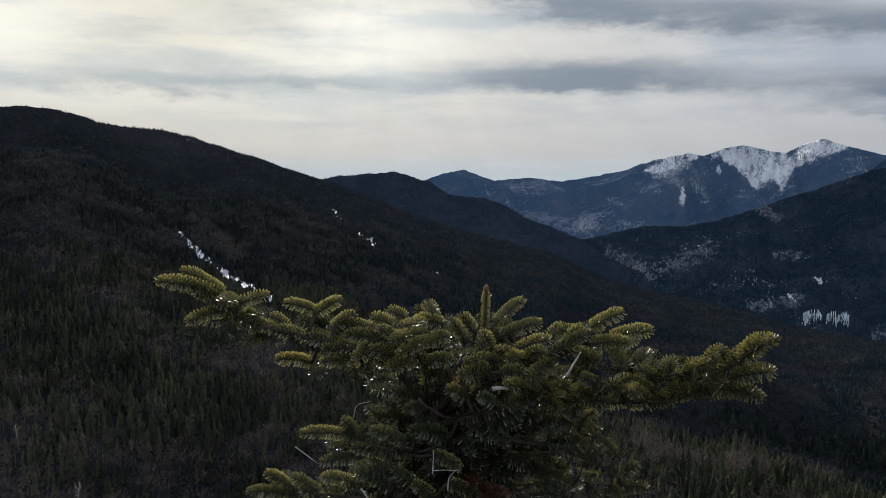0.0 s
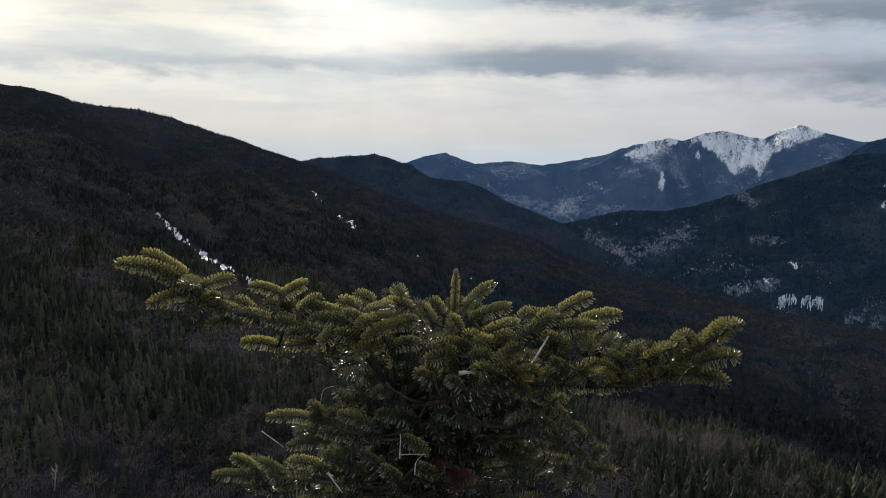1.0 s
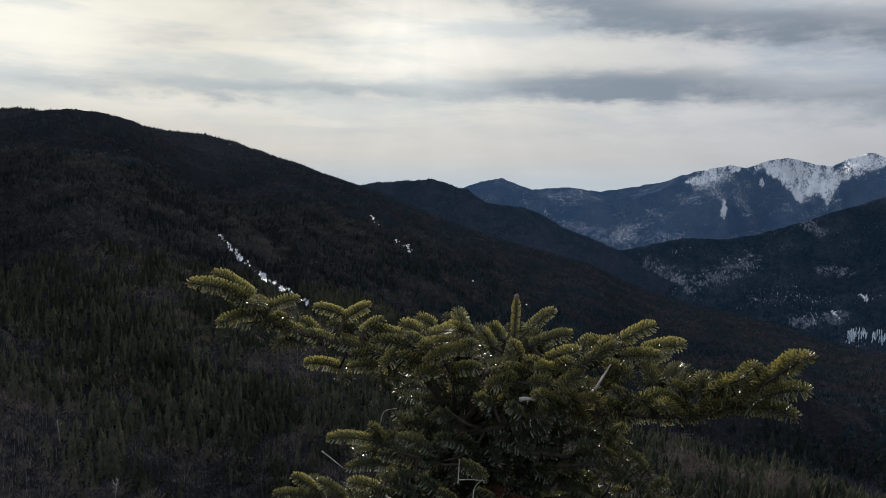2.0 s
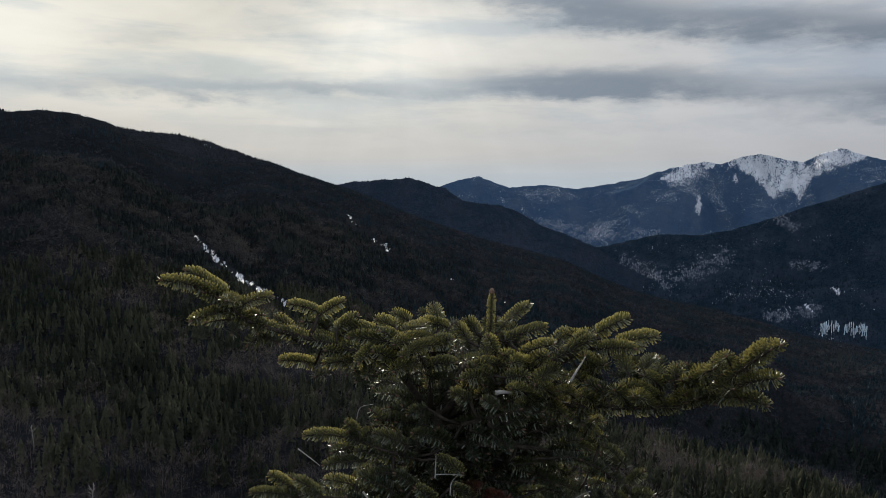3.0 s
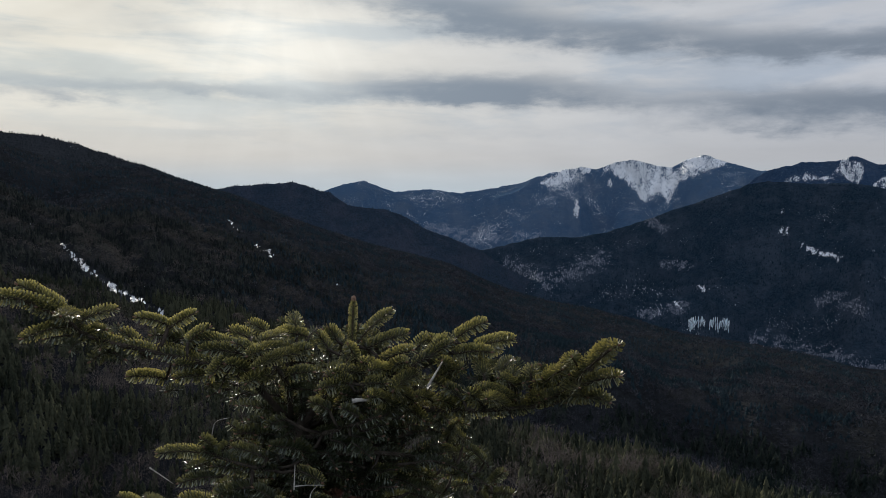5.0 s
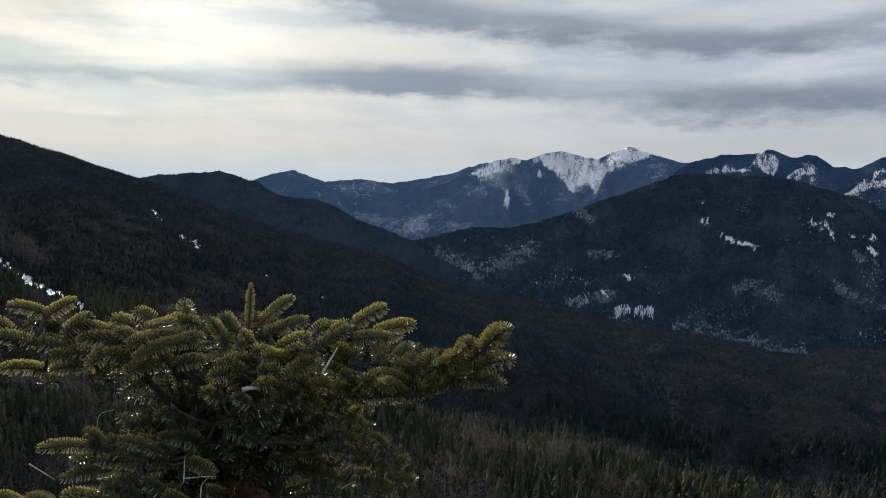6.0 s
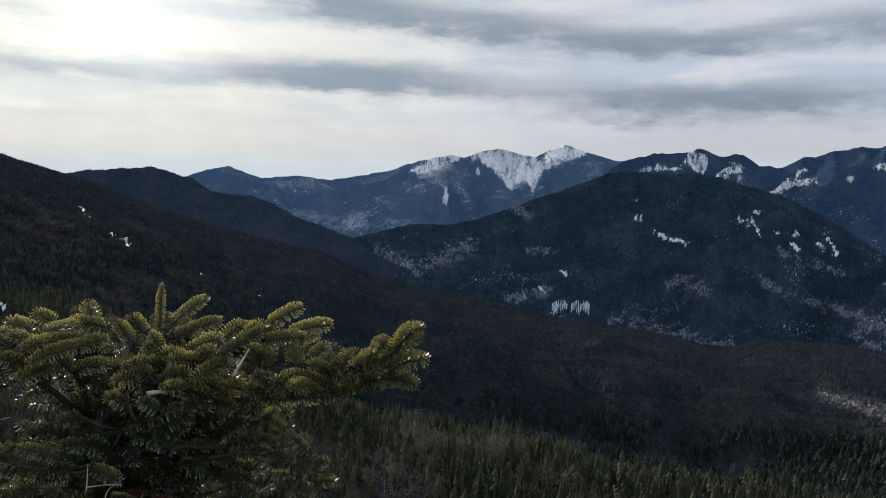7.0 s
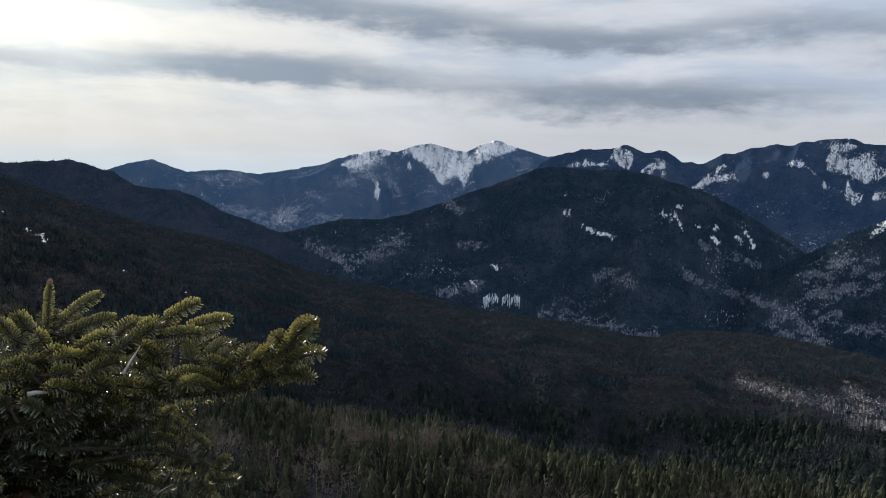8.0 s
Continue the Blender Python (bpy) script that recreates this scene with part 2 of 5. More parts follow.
HAZED_FAR = mountain_material("hazed_far_woods", (0.046, 0.090, 0.160, 1), (0.084, 0.138, 0.222, 1), (0.113, 0.147, 0.206, 1), SNOW, 7.5, 4000.0)
HAZED_EAST = mountain_material("hazed_east_woods", (0.022, 0.046, 0.092, 1), (0.046, 0.080, 0.142, 1), (0.074, 0.099, 0.152, 1), SNOW, 7.5, 3800.0)


def tinted_material(name, dark, light, roughness=0.8, through_light=0.0):
    """Foliage or wood whose tone varies from plant to plant by the mesh's own tint."""
    m, n, bsdf = material(name)
    spots = n.ramp(n.noise(position(n), 1.5, 4.0, 0.8), 0.35, 0.68)
    tone = n.math("ADD", n.math("MULTIPLY", attribute(n, "tint"), 0.6), n.math("MULTIPLY", spots, 0.4))
    n.put(bsdf.inputs["Base Color"], n.mix(tone, dark, light))
    bsdf.inputs["Roughness"].default_value = roughness
    bsdf.inputs["Specular IOR Level"].default_value = 0.0
    if through_light:
        leaf, blend = n.node("ShaderNodeBsdfTranslucent"), n.node("ShaderNodeMixShader")
        n.put(leaf.inputs[0], n.mix(tone, dark, light))
        blend.inputs[0].default_value = through_light
        for a, b in ((bsdf.outputs[0], blend.inputs[1]), (leaf.outputs[0], blend.inputs[2]), (blend.outputs[0], m.node_tree.nodes["Material Output"].inputs[0])):
            m.node_tree.links.new(a, b)
    return m


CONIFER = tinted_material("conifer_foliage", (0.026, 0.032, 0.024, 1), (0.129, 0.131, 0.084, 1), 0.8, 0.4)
# The shade beyond the spur is put into this darker copy of the foliage.
CONIFER_SHADE_TONED = tinted_material("shade_toned_spruce", (0.014, 0.021, 0.020, 1), (0.066, 0.076, 0.062, 1), 0.8, 0.3)
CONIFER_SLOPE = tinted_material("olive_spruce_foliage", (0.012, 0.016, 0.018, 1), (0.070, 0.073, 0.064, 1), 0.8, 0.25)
# Valley, hill, ridge and far stands: distance haze is put into their colours.
CONIFER_HAZED_MID = tinted_material("spruce_foliage", (0.014, 0.025, 0.032, 1), (0.037, 0.051, 0.060, 1))
CONIFER_HAZED_FAR = tinted_material("hazed_far_spruce", (0.019, 0.030, 0.038, 1), (0.034, 0.047, 0.057, 1))
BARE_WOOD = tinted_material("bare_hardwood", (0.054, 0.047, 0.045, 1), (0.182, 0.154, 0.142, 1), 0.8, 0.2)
HAZED_HILL_CONIFER = tinted_material("hazed_hill_spruce", (0.011, 0.025, 0.039, 1), (0.037, 0.059, 0.086, 1))
HAZED_RIDGE_CONIFER = tinted_material("hazed_ridge_spruce", (0.019, 0.022, 0.025, 1), (0.045, 0.049, 0.054, 1))
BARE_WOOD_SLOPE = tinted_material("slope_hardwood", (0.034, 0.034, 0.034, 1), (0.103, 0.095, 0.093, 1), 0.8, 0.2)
BARE_WOOD_HAZED = tinted_material("hazed_far_hardwood", (0.026, 0.030, 0.040, 1), (0.102, 0.098, 0.106, 1))


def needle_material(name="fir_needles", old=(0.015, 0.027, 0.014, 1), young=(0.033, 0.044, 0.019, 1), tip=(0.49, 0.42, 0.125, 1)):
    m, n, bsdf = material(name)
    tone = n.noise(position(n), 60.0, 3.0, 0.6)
    light_share = attribute(n, "tint")
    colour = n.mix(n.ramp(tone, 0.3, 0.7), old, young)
    # the bright colour of sunlit tips is painted in by the mesh's tint
    colour = n.mix(light_share, colour, tip)
    colour = n.mix(attribute(n, "pale"), colour, (0.24, 0.26, 0.19, 1))
    n.put(bsdf.inputs["Base Color"], colour)
    bsdf.inputs["Roughness"].default_value = 0.35
    bsdf.inputs["Specular IOR Level"].default_value = 0.9
    leaf = n.node("ShaderNodeBsdfTranslucent")
    n.put(leaf.inputs[0], n.mix(0.12, colour, tip))
    blend = n.node("ShaderNodeMixShader")
    blend.inputs[0].default_value = 0.3
    m.node_tree.links.new(bsdf.outputs[0], blend.inputs[1])
    m.node_tree.links.new(leaf.outputs[0], blend.inputs[2])
    m.node_tree.links.new(blend.outputs[0], m.node_tree.nodes["Material Output"].inputs[0])
    return m


def bark_material(name, dark, light, scale=90.0):
    m, n, bsdf = material(name)
    t = n.noise(position(n), scale, 5.0, 0.7)
    n.put(bsdf.inputs["Base Color"], n.mix(n.ramp(t, 0.3, 0.7), dark, light))
    bsdf.inputs["Roughness"].default_value = 0.85
    bsdf.inputs["Specular IOR Level"].default_value = 0.2
    bump = n.node("ShaderNodeBump")
    bump.inputs["Strength"].default_value, bump.inputs["Distance"].default_value = 0.6, 0.002
    n.put(bump.inputs["Height"], t)
    n.put(bsdf.inputs["Normal"], bump.outputs[0])
    return m


NEEDLES = needle_material()
DEAD_NEEDLES = needle_material("dead_needles", (0.07, 0.022, 0.014, 1), (0.13, 0.045, 0.025, 1), (0.17, 0.08, 0.045, 1))
BARK = bark_material("fir_bark", (0.028, 0.021, 0.016, 1), (0.085, 0.066, 0.052, 1))
DEAD_TWIG = bark_material("dead_twig_bark", (0.26, 0.23, 0.20, 1), (0.50, 0.46, 0.41, 1))
BUD = bark_material("bud_scales", (0.14, 0.075, 0.05, 1), (0.28, 0.18, 0.13, 1), 300.0)
ICE = bark_material("blue_ice", (0.62, 0.74, 0.82, 1), (0.86, 0.92, 0.95, 1), 0.2)


# ---- land ----
def lattice(x, y, seed):
    """Smooth value noise from 0 to 1 for arrays."""
    xi, yi = np.floor(x), np.floor(y)
    fx, fy = x - xi, y - yi
    fx, fy = fx * fx * (3 - 2 * fx), fy * fy * (3 - 2 * fy)

    def h(a, b):
        s = np.sin(a * 127.1 + b * 311.7 + seed * 74.7) * 43758.5453
        return s - np.floor(s)

    return (h(xi, yi) * (1 - fx) + h(xi + 1, yi) * fx) * (1 - fy) + (h(xi, yi + 1) * (1 - fx) + h(xi + 1, yi + 1) * fx) * fy


def fbm(x, y, seed, octaves=5, gain=0.5):
    total, amp, norm = 0, 1.0, 0
    for k in range(octaves):
        total, norm = total + amp * lattice(x * 2**k + 17 * k, y * 2**k, seed + k), norm + amp
        amp *= gain
    return total / norm


def smooth_line(table, at):
    """A crest through a few points, rounded, for arrays of bearings."""
    t = np.array(table)
    return sum(np.interp(at + o, t[:, 0], t[:, 1]) for o in (-0.12, -0.04, 0.04, 0.12)) / 4


def wander(bearings, dips, seed, reach):
    """Bearings and dips pushed about by noise, for ragged edges."""
    return (bearings + (fbm(bearings * 4, dips * 4, seed, 5, 0.65) - 0.5) * reach,
            dips + (fbm(bearings * 4 + 40, dips * 4, seed + 3, 5, 0.65) - 0.5) * reach)


def along(bearings, dips, lines, wide, reach=0.6):
    """1 on lines drawn on a slope, falling to 0 at the given half width in degrees."""
    bearings, dips = wander(bearings, dips, 5, reach)
    found = np.zeros_like(bearings)
    for line, half in zip(lines, wide):
        for (ax, ay), (bx, by) in zip(line[:-1], line[1:]):
            sx, sy = bx - ax, by - ay
            k = np.clip(((bearings - ax) * sx + (dips - ay) * sy) / (sx * sx + sy * sy + 1e-9), 0, 1)
            d = np.hypot(bearings - ax - k * sx, dips - ay - k * sy)
            found = np.maximum(found, np.clip(1.2 - d / half, 0, 1))
    return found


def within(bearings, dips, fields, seed, reach=0.42, turns=8):
    """Up to 1 inside fields outlined on a slope, with a ragged, thinning edge."""
    found = np.zeros_like(bearings)
    for turn in range(turns):
        x, y = wander(bearings, dips, seed + 7 * turn, reach)
        any_field = np.zeros(bearings.shape, dtype=bool)
        for field in fields:
            inside = np.zeros(bearings.shape, dtype=bool)
            for (ax, ay), (bx, by) in zip(field, field[1:] + field[:1]):
                cross = (ay > y) != (by > y)
                inside ^= cross & (x < (bx - ax) * (y - ay) / (by - ay + 1e-9) + ax)
            any_field |= inside
        found = found + any_field / turns
    return found * (0.80 + 0.6 * (fbm(bearings * 6, dips * 3, seed + 8, 3) - 0.5))


def grid_mesh(name, x, y, z, masks, mat, label, category):
    """One sheet of land from arrays of rows and columns."""
    rows, cols = x.shape
    me = bpy.data.meshes.new(name)
    me.vertices.add(rows * cols)
    me.vertices.foreach_set("co", np.stack([x, y, z], -1).astype(np.float32).ravel())
    i = (np.arange(rows - 1)[:, None] * cols + np.arange(cols - 1)).ravel()
    quads = np.stack([i, i + cols, i + cols + 1, i + 1], -1).astype(np.int32)
    me.loops.add(quads.size)
    me.loops.foreach_set("vertex_index", quads.ravel())
    me.polygons.add(len(quads))
    me.polygons.foreach_set("loop_start", np.arange(0, quads.size, 4, dtype=np.int32))
    me.polygons.foreach_set("use_smooth", np.ones(len(quads), dtype=bool))
    for key, values in masks.items():
        me.attributes.new(key, "FLOAT", "POINT").data.foreach_set("value", values.astype(np.float32).ravel())
    me.update()
    me.validate()
    me.materials.append(mat)
    return tagged(new(name, me), label, category, kind="structure")


FLOOR = -430.0

# Crest lines and the marks on the slopes: (bearing, dip) pairs.
NEAR_CREST = [
    (-32.25, 4.24), (-30.96, 4.79), (-28.97, 5.06), (-26.93, 4.93), (-25.0, 4.45), (-23.92, 3.93), (-22.7, 3.34), (-21.7, 2.85),
    (-19.5, 2.26), (-16.9, 1.95), (-15.4, 1.86), (-14.08, 1.98), (-11.61, 1.04), (-9.19, 0.3), (-7.76, -0.13), (-5.84, -0.91), (-3.84, -1.8),
    (-0.33, -2.97), (2.63, -3.89), (5.72, -4.6), (8.11, -5.23), (10.56, -6.29), (12.64, -7.14), (15.6, -7.9), (19.04, -8.4),
    (22.94, -9.33), (25.56, -10.03), (30.3, -10.42), (34.12, -10.82), (37.45, -11.44), (38.86, -11.26), (40.23, -10.63), (44.09, -10.43),
    (47.78, -10.54), (50.6, -10.99), (53.55, -11.35),
]
BACK_CREST = [
    (-36.0, 4.2), (-33.5, 4.75), (-31.9, 4.92), (-31.37, 4.91), (-30.45, 4.68), (-28.0, 4.3), (-25.0, 4.2), (-23.92, 4.0), (-22.7, 3.87), (-21.7, 3.84), (-20.2, 3.67),
    (-18.06, 3.19), (-16.55, 2.66), (-15.4, 2.30), (-14.08, 1.88), (-12.5, 1.1), (-11.0, 0.2),
]
MID_CREST = [
    (-14.0, -0.86), (-11.14, -0.16), (-9.06, 0.26), (-7.8, 0.51), (-5.8, 0.66), (-3.43, 0.84), (-2.75, 0.59), (-0.99, 0.05),
    (0.44, -0.91), (3.05, -1.16), (4.2, -1.47), (6.53, -2.75), (8.52, -3.41), (10.35, -4.19), (12.22, -5.37), (14.74, -6.63),
    (16.45, -7.48), (19.04, -8.53),
]
FAR_CREST = [
    (-5.84, -0.99), (-3.46, -0.39), (-1.17, 0.24), (0.11, 0.73), (1.58, 0.97), (2.7, 0.6), (3.83, 0.14), (6.55, 0.4),
    (8.94, 0.12), (11.39, 0.5), (13.04, 0.83), (13.66, 0.97), (14.7, 1.41), (16.37, 1.86), (18.06, 2.11), (18.91, 1.92),
    (20.39, 2.45), (21.44, 2.64), (22.73, 2.33), (24.22, 2.01), (25.27, 2.62), (26.4, 2.97), (27.39, 2.65), (29.09, 2.09),
    (29.93, 1.85), (31.6, 1.83), (34.11, 0.91),
]
EAST_CREST = [
    (28.6, -0.4), (29.2, 0.6), (29.93, 1.35), (30.7, 1.76), (31.59, 2.04), (32.21, 2.13), (32.82, 2.35), (34.26, 2.36), (35.27, 2.49),
    (35.86, 2.74), (36.15, 2.75), (36.68, 2.42), (37.29, 2.14), (37.69, 2.15), (38.27, 2.31), (38.86, 2.32), (39.47, 1.88),
    (39.87, 1.52), (40.65, 1.49), (41.53, 1.42), (42.05, 1.78), (42.71, 2.14), (43.45, 2.15), (44.54, 2.54), (45.26, 2.58),
    (45.79, 2.74), (46.33, 2.81), (46.86, 2.7), (47.21, 2.7), (47.55, 2.92), (48.41, 3.0), (49.09, 3.11), (49.93, 3.14),
    (50.43, 3.17), (50.93, 3.09), (51.44, 2.79), (51.93, 2.72), (52.67, 2.68), (56.72, 2.05),
]
HILL_CREST = [
    (9.74, -4.32), (11.39, -4.02), (14.72, -3.15), (18.11, -3.07), (19.82, -2.74), (23.22, -1.49), (25.35, -0.72), (27.45, 0.04),
    (29.54, 0.84), (30.79, 1.11), (33.29, 0.9), (35.73, 0.93), (37.75, 0.64), (39.75, -0.02), (42.09, -0.78), (44.79, -2.3),
    (47.41, -3.95), (49.61, -5.75), (51.71, -7.1),
]
RIGHT_CREST = [
    (41.0, -13.5), (45.03, -6.85), (46.78, -5.55), (48.5, -4.67), (50.81, -3.2), (52.97, -2.17), (56.9, -0.58),
]
SPUR = [
    (7.64, -16.09), (14.81, -17.78), (21.37, -19.04), (27.99, -19.86), (32.36, -20.47), (36.64, -21.19), (40.77, -21.71), (48.53, -22.91),
    (54.38, -23.36),
]
SHOULDER = [
    (-32.35, 1.34), (-29.08, 1.45), (-25.07, 1.04), (-22.71, -0.21), (-20.84, -1.99), (-19.31, -3.61),
]
NEAR_SNOW = [
    [(-19.26, -3.47), (-18.06, -5.04), (-16.91, -5.98)],
    [(-16.91, -5.98), (-15.74, -6.92), (-14.75, -7.49)],
    [(-14.95, -7.28), (-12.94, -8.59)],
    [(-8.25, -2.02), (-7.67, -2.58)],
    [(-6.35, -3.8), (-5.15, -4.6)],
    [(-21.22, -2.14), (-21.07, -2.23)],
    [(-0.51, -6.75), (-0.4, -6.91)],
    [(3.84, -8.32), (3.88, -8.49)],
]
NEAR_BARE = [
    [(44.65, -13.8), (46.53, -14.16), (48.72, -14.44), (50.82, -14.51), (53.77, -14.59)],
    [(49.76, -14.11), (51.9, -15.45), (53.84, -15.66)],
    [(51.44, -13.49), (53.74, -14.24)],
]
FAR_BARE = [
    [(6.53, -2.55), (8.53, -2.87), (11.39, -3.05)],
    [(7.72, -3.08), (10.56, -3.35), (14.72, -3.02)],
]
HILL_SNOW = [
    [(31.73, -1.02), (31.78, -1.1)],
    [(31.82, -2.24), (31.99, -2.36)],
    [(33.02, -3.22), (34.07, -3.78), (35.44, -4.11)],
    [(38.47, -2.22), (39.26, -2.2), (39.47, -2.6)],
    [(39.65, -2.19), (39.99, -2.75), (40.21, -3.27)],
    [(40.97, -2.96), (41.36, -3.15)],
    [(42.01, -3.12), (42.78, -3.17)],
    [(42.05, -3.81), (42.71, -4.18)],
    [(43.93, -3.73), (44.33, -4.19)],
    [(44.36, -3.39), (44.79, -3.77), (45.01, -4.35)],
    [(39.82, -1.65), (40.29, -1.68)],
    [(26.42, -6.47), (26.77, -6.71)],
    [(24.73, -7.66), (25.17, -8.0)],
]
HILL_BARE = [
    [(23.1, -1.83), (23.76, -2.33)],
    [(23.94, -4.9), (25.44, -4.95)],
    [(12.42, -5.03), (13.47, -5.57), (14.74, -6.12)],
    [(15.38, -6.63), (17.29, -5.98), (19.42, -4.8)],
    [(22.5, -8.69), (24.65, -8.22), (25.51, -7.77)],
    [(30.3, -10.17), (30.91, -9.51)],
    [(32.0, -10.18), (34.53, -10.47), (37.02, -10.98), (38.86, -11.18)],
    [(40.15, -6.26), (41.03, -6.7), (42.02, -7.25), (43.38, -7.57), (44.71, -7.99), (46.21, -8.35), (47.68, -8.81), (49.13, -9.44)],
    [(46.81, -9.27), (47.58, -10.17), (48.81, -10.05), (49.72, -10.64)],
    [(41.5, -4.32), (42.47, -4.68), (43.82, -5.13), (45.33, -5.64)],
    [(34.4, -7.04), (35.63, -6.78), (36.87, -7.34)],
]
RIGHT_SNOW = [
    [(52.28, -3.05), (52.98, -2.35)],
]
RIGHT_BARE = [
    [(40.15, -6.26), (41.03, -6.7), (42.02, -7.25), (43.38, -7.57), (44.71, -7.99), (46.21, -8.35), (47.68, -8.81), (49.13, -9.44)],
    [(46.81, -9.27), (47.58, -10.17), (48.81, -10.05), (49.72, -10.64)],
    [(48.59, -6.21), (49.94, -5.54), (50.92, -4.98)],
    [(49.01, -7.34), (50.37, -7.03), (52.01, -6.63), (52.64, -6.16)],
    [(49.41, -8.26), (50.46, -8.54)],
    [(49.61, -8.82), (51.19, -9.41), (52.84, -9.41), (53.42, -9.35)],
    [(51.29, -5.56), (52.55, -4.79)],
]
FAR_FIELDS = [
    [(19.37, 1.8), (20.44, 2.41), (21.65, 2.58), (23.38, 2.21), (24.57, 1.79), (25.2, 2.34), (26.45, 2.92), (27.46, 2.59), (28.46, 2.31), (26.99, 1.92), (25.74, 1.38), (24.85, 1.11), (24.13, -0.69), (23.85, 0.0), (23.45, 0.27), (22.79, -0.01), (22.55, -0.57), (21.85, 0.26), (21.02, 1.1), (20.19, 1.66)],
    [(14.8, 0.95), (15.62, 1.36), (16.87, 1.85), (18.26, 2.08), (18.95, 1.88), (17.8, 1.52), (16.6, 0.98), (15.4, 0.62)],
    [(19.74, 1.23), (19.93, 1.18), (20.17, 0.53), (19.84, 0.67)],
]
FAR_SLIDE = [
    [(17.52, -0.2), (17.58, -0.7)],
    [(17.58, -0.7), (17.6, -1.2)],
    [(17.56, -1.1), (17.6, -1.55)],
]
EAST_SLIDES = [
    [(31.43, 0.78), (31.75, 1.17), (32.24, 1.42), (32.86, 1.39), (33.18, 1.69), (33.47, 1.52), (33.89, 1.32), (34.58, 1.46), (34.99, 1.17), (33.28, 1.15), (32.25, 1.09), (31.76, 0.75)],
    [(34.81, 1.75), (35.08, 2.16), (35.67, 2.5), (36.28, 2.34), (36.58, 1.85), (36.45, 1.27), (36.26, 0.86), (35.73, 1.06), (35.3, 1.55)],
    [(36.96, 0.54), (37.33, 1.04), (37.91, 1.46), (38.41, 1.91), (38.7, 1.59), (38.91, 1.1), (38.14, 0.85), (37.68, 0.43), (37.29, 0.3)],
    [(38.61, 0.85), (38.85, 0.86), (38.99, 0.17), (38.37, -0.01), (38.55, 0.44)],
    [(40.58, -0.49), (41.65, 0.54), (42.74, 1.43), (42.97, 1.31), (42.33, 0.63), (43.52, 0.8), (43.62, 0.33), (42.12, 0.14), (41.3, -0.24)],
]
EAST_LEDGE = [
    [(45.29, 0.75), (45.89, 0.87), (45.74, 0.29), (45.45, 0.36)],
]
EAST_BOWL = [
    [(46.75, 1.47), (47.16, 1.74), (47.72, 1.86), (48.17, 1.25), (47.65, 1.2), (47.12, 1.31)],
    [(48.09, 1.32), (48.27, 1.25), (49.08, 0.42), (48.94, 0.38)],
    [(48.9, 0.53), (49.34, 0.05), (49.89, -0.09), (49.7, -0.44), (49.29, -0.3), (49.02, 0.15)],
    [(49.28, 1.67), (49.48, 2.32), (50.16, 2.09), (50.52, 1.72), (51.16, 2.02), (51.8, 2.17), (51.95, 1.32), (52.89, 1.22), (52.92, 0.7), (52.07, 0.47), (51.76, 0.21), (51.26, 0.38), (50.57, 0.75), (50.16, 1.0), (49.73, 0.81), (49.38, 1.11)],
    [(49.39, 2.69), (50.45, 2.87), (51.12, 2.61), (50.48, 2.24), (49.64, 2.32)],
    [(50.47, -0.31), (50.62, 0.52), (50.8, -0.23), (51.13, -0.29), (51.58, -0.54), (51.41, -1.03), (51.03, -1.27), (50.61, -1.02)],
    [(52.13, -0.53), (52.97, -0.18), (53.01, -0.76), (52.09, -0.94)],
]
HILL_FIELDS = [
    [(31.53, -2.41), (31.85, -2.03), (32.15, -2.31), (31.87, -2.49)],
    [(34.11, -3.73), (34.89, -3.75), (35.52, -4.06), (35.37, -4.32), (34.7, -4.09)],
    [(26.34, -6.47), (26.76, -6.37), (26.86, -6.71), (26.17, -6.82)],
]
NEAR_SNOW_WIDE = [0.20, 0.24, 0.19, 0.11, 0.12, 0.10, 0.10, 0.09]
HILL_BARE_WIDE = [0.6, 0.5, 0.9, 1.15, 0.6, 0.6, 0.8, 0.55, 0.9, 0.45, 0.8]
RIGHT_BARE_WIDE = [0.55, 0.9, 0.8, 0.75, 0.6, 0.55, 0.45]


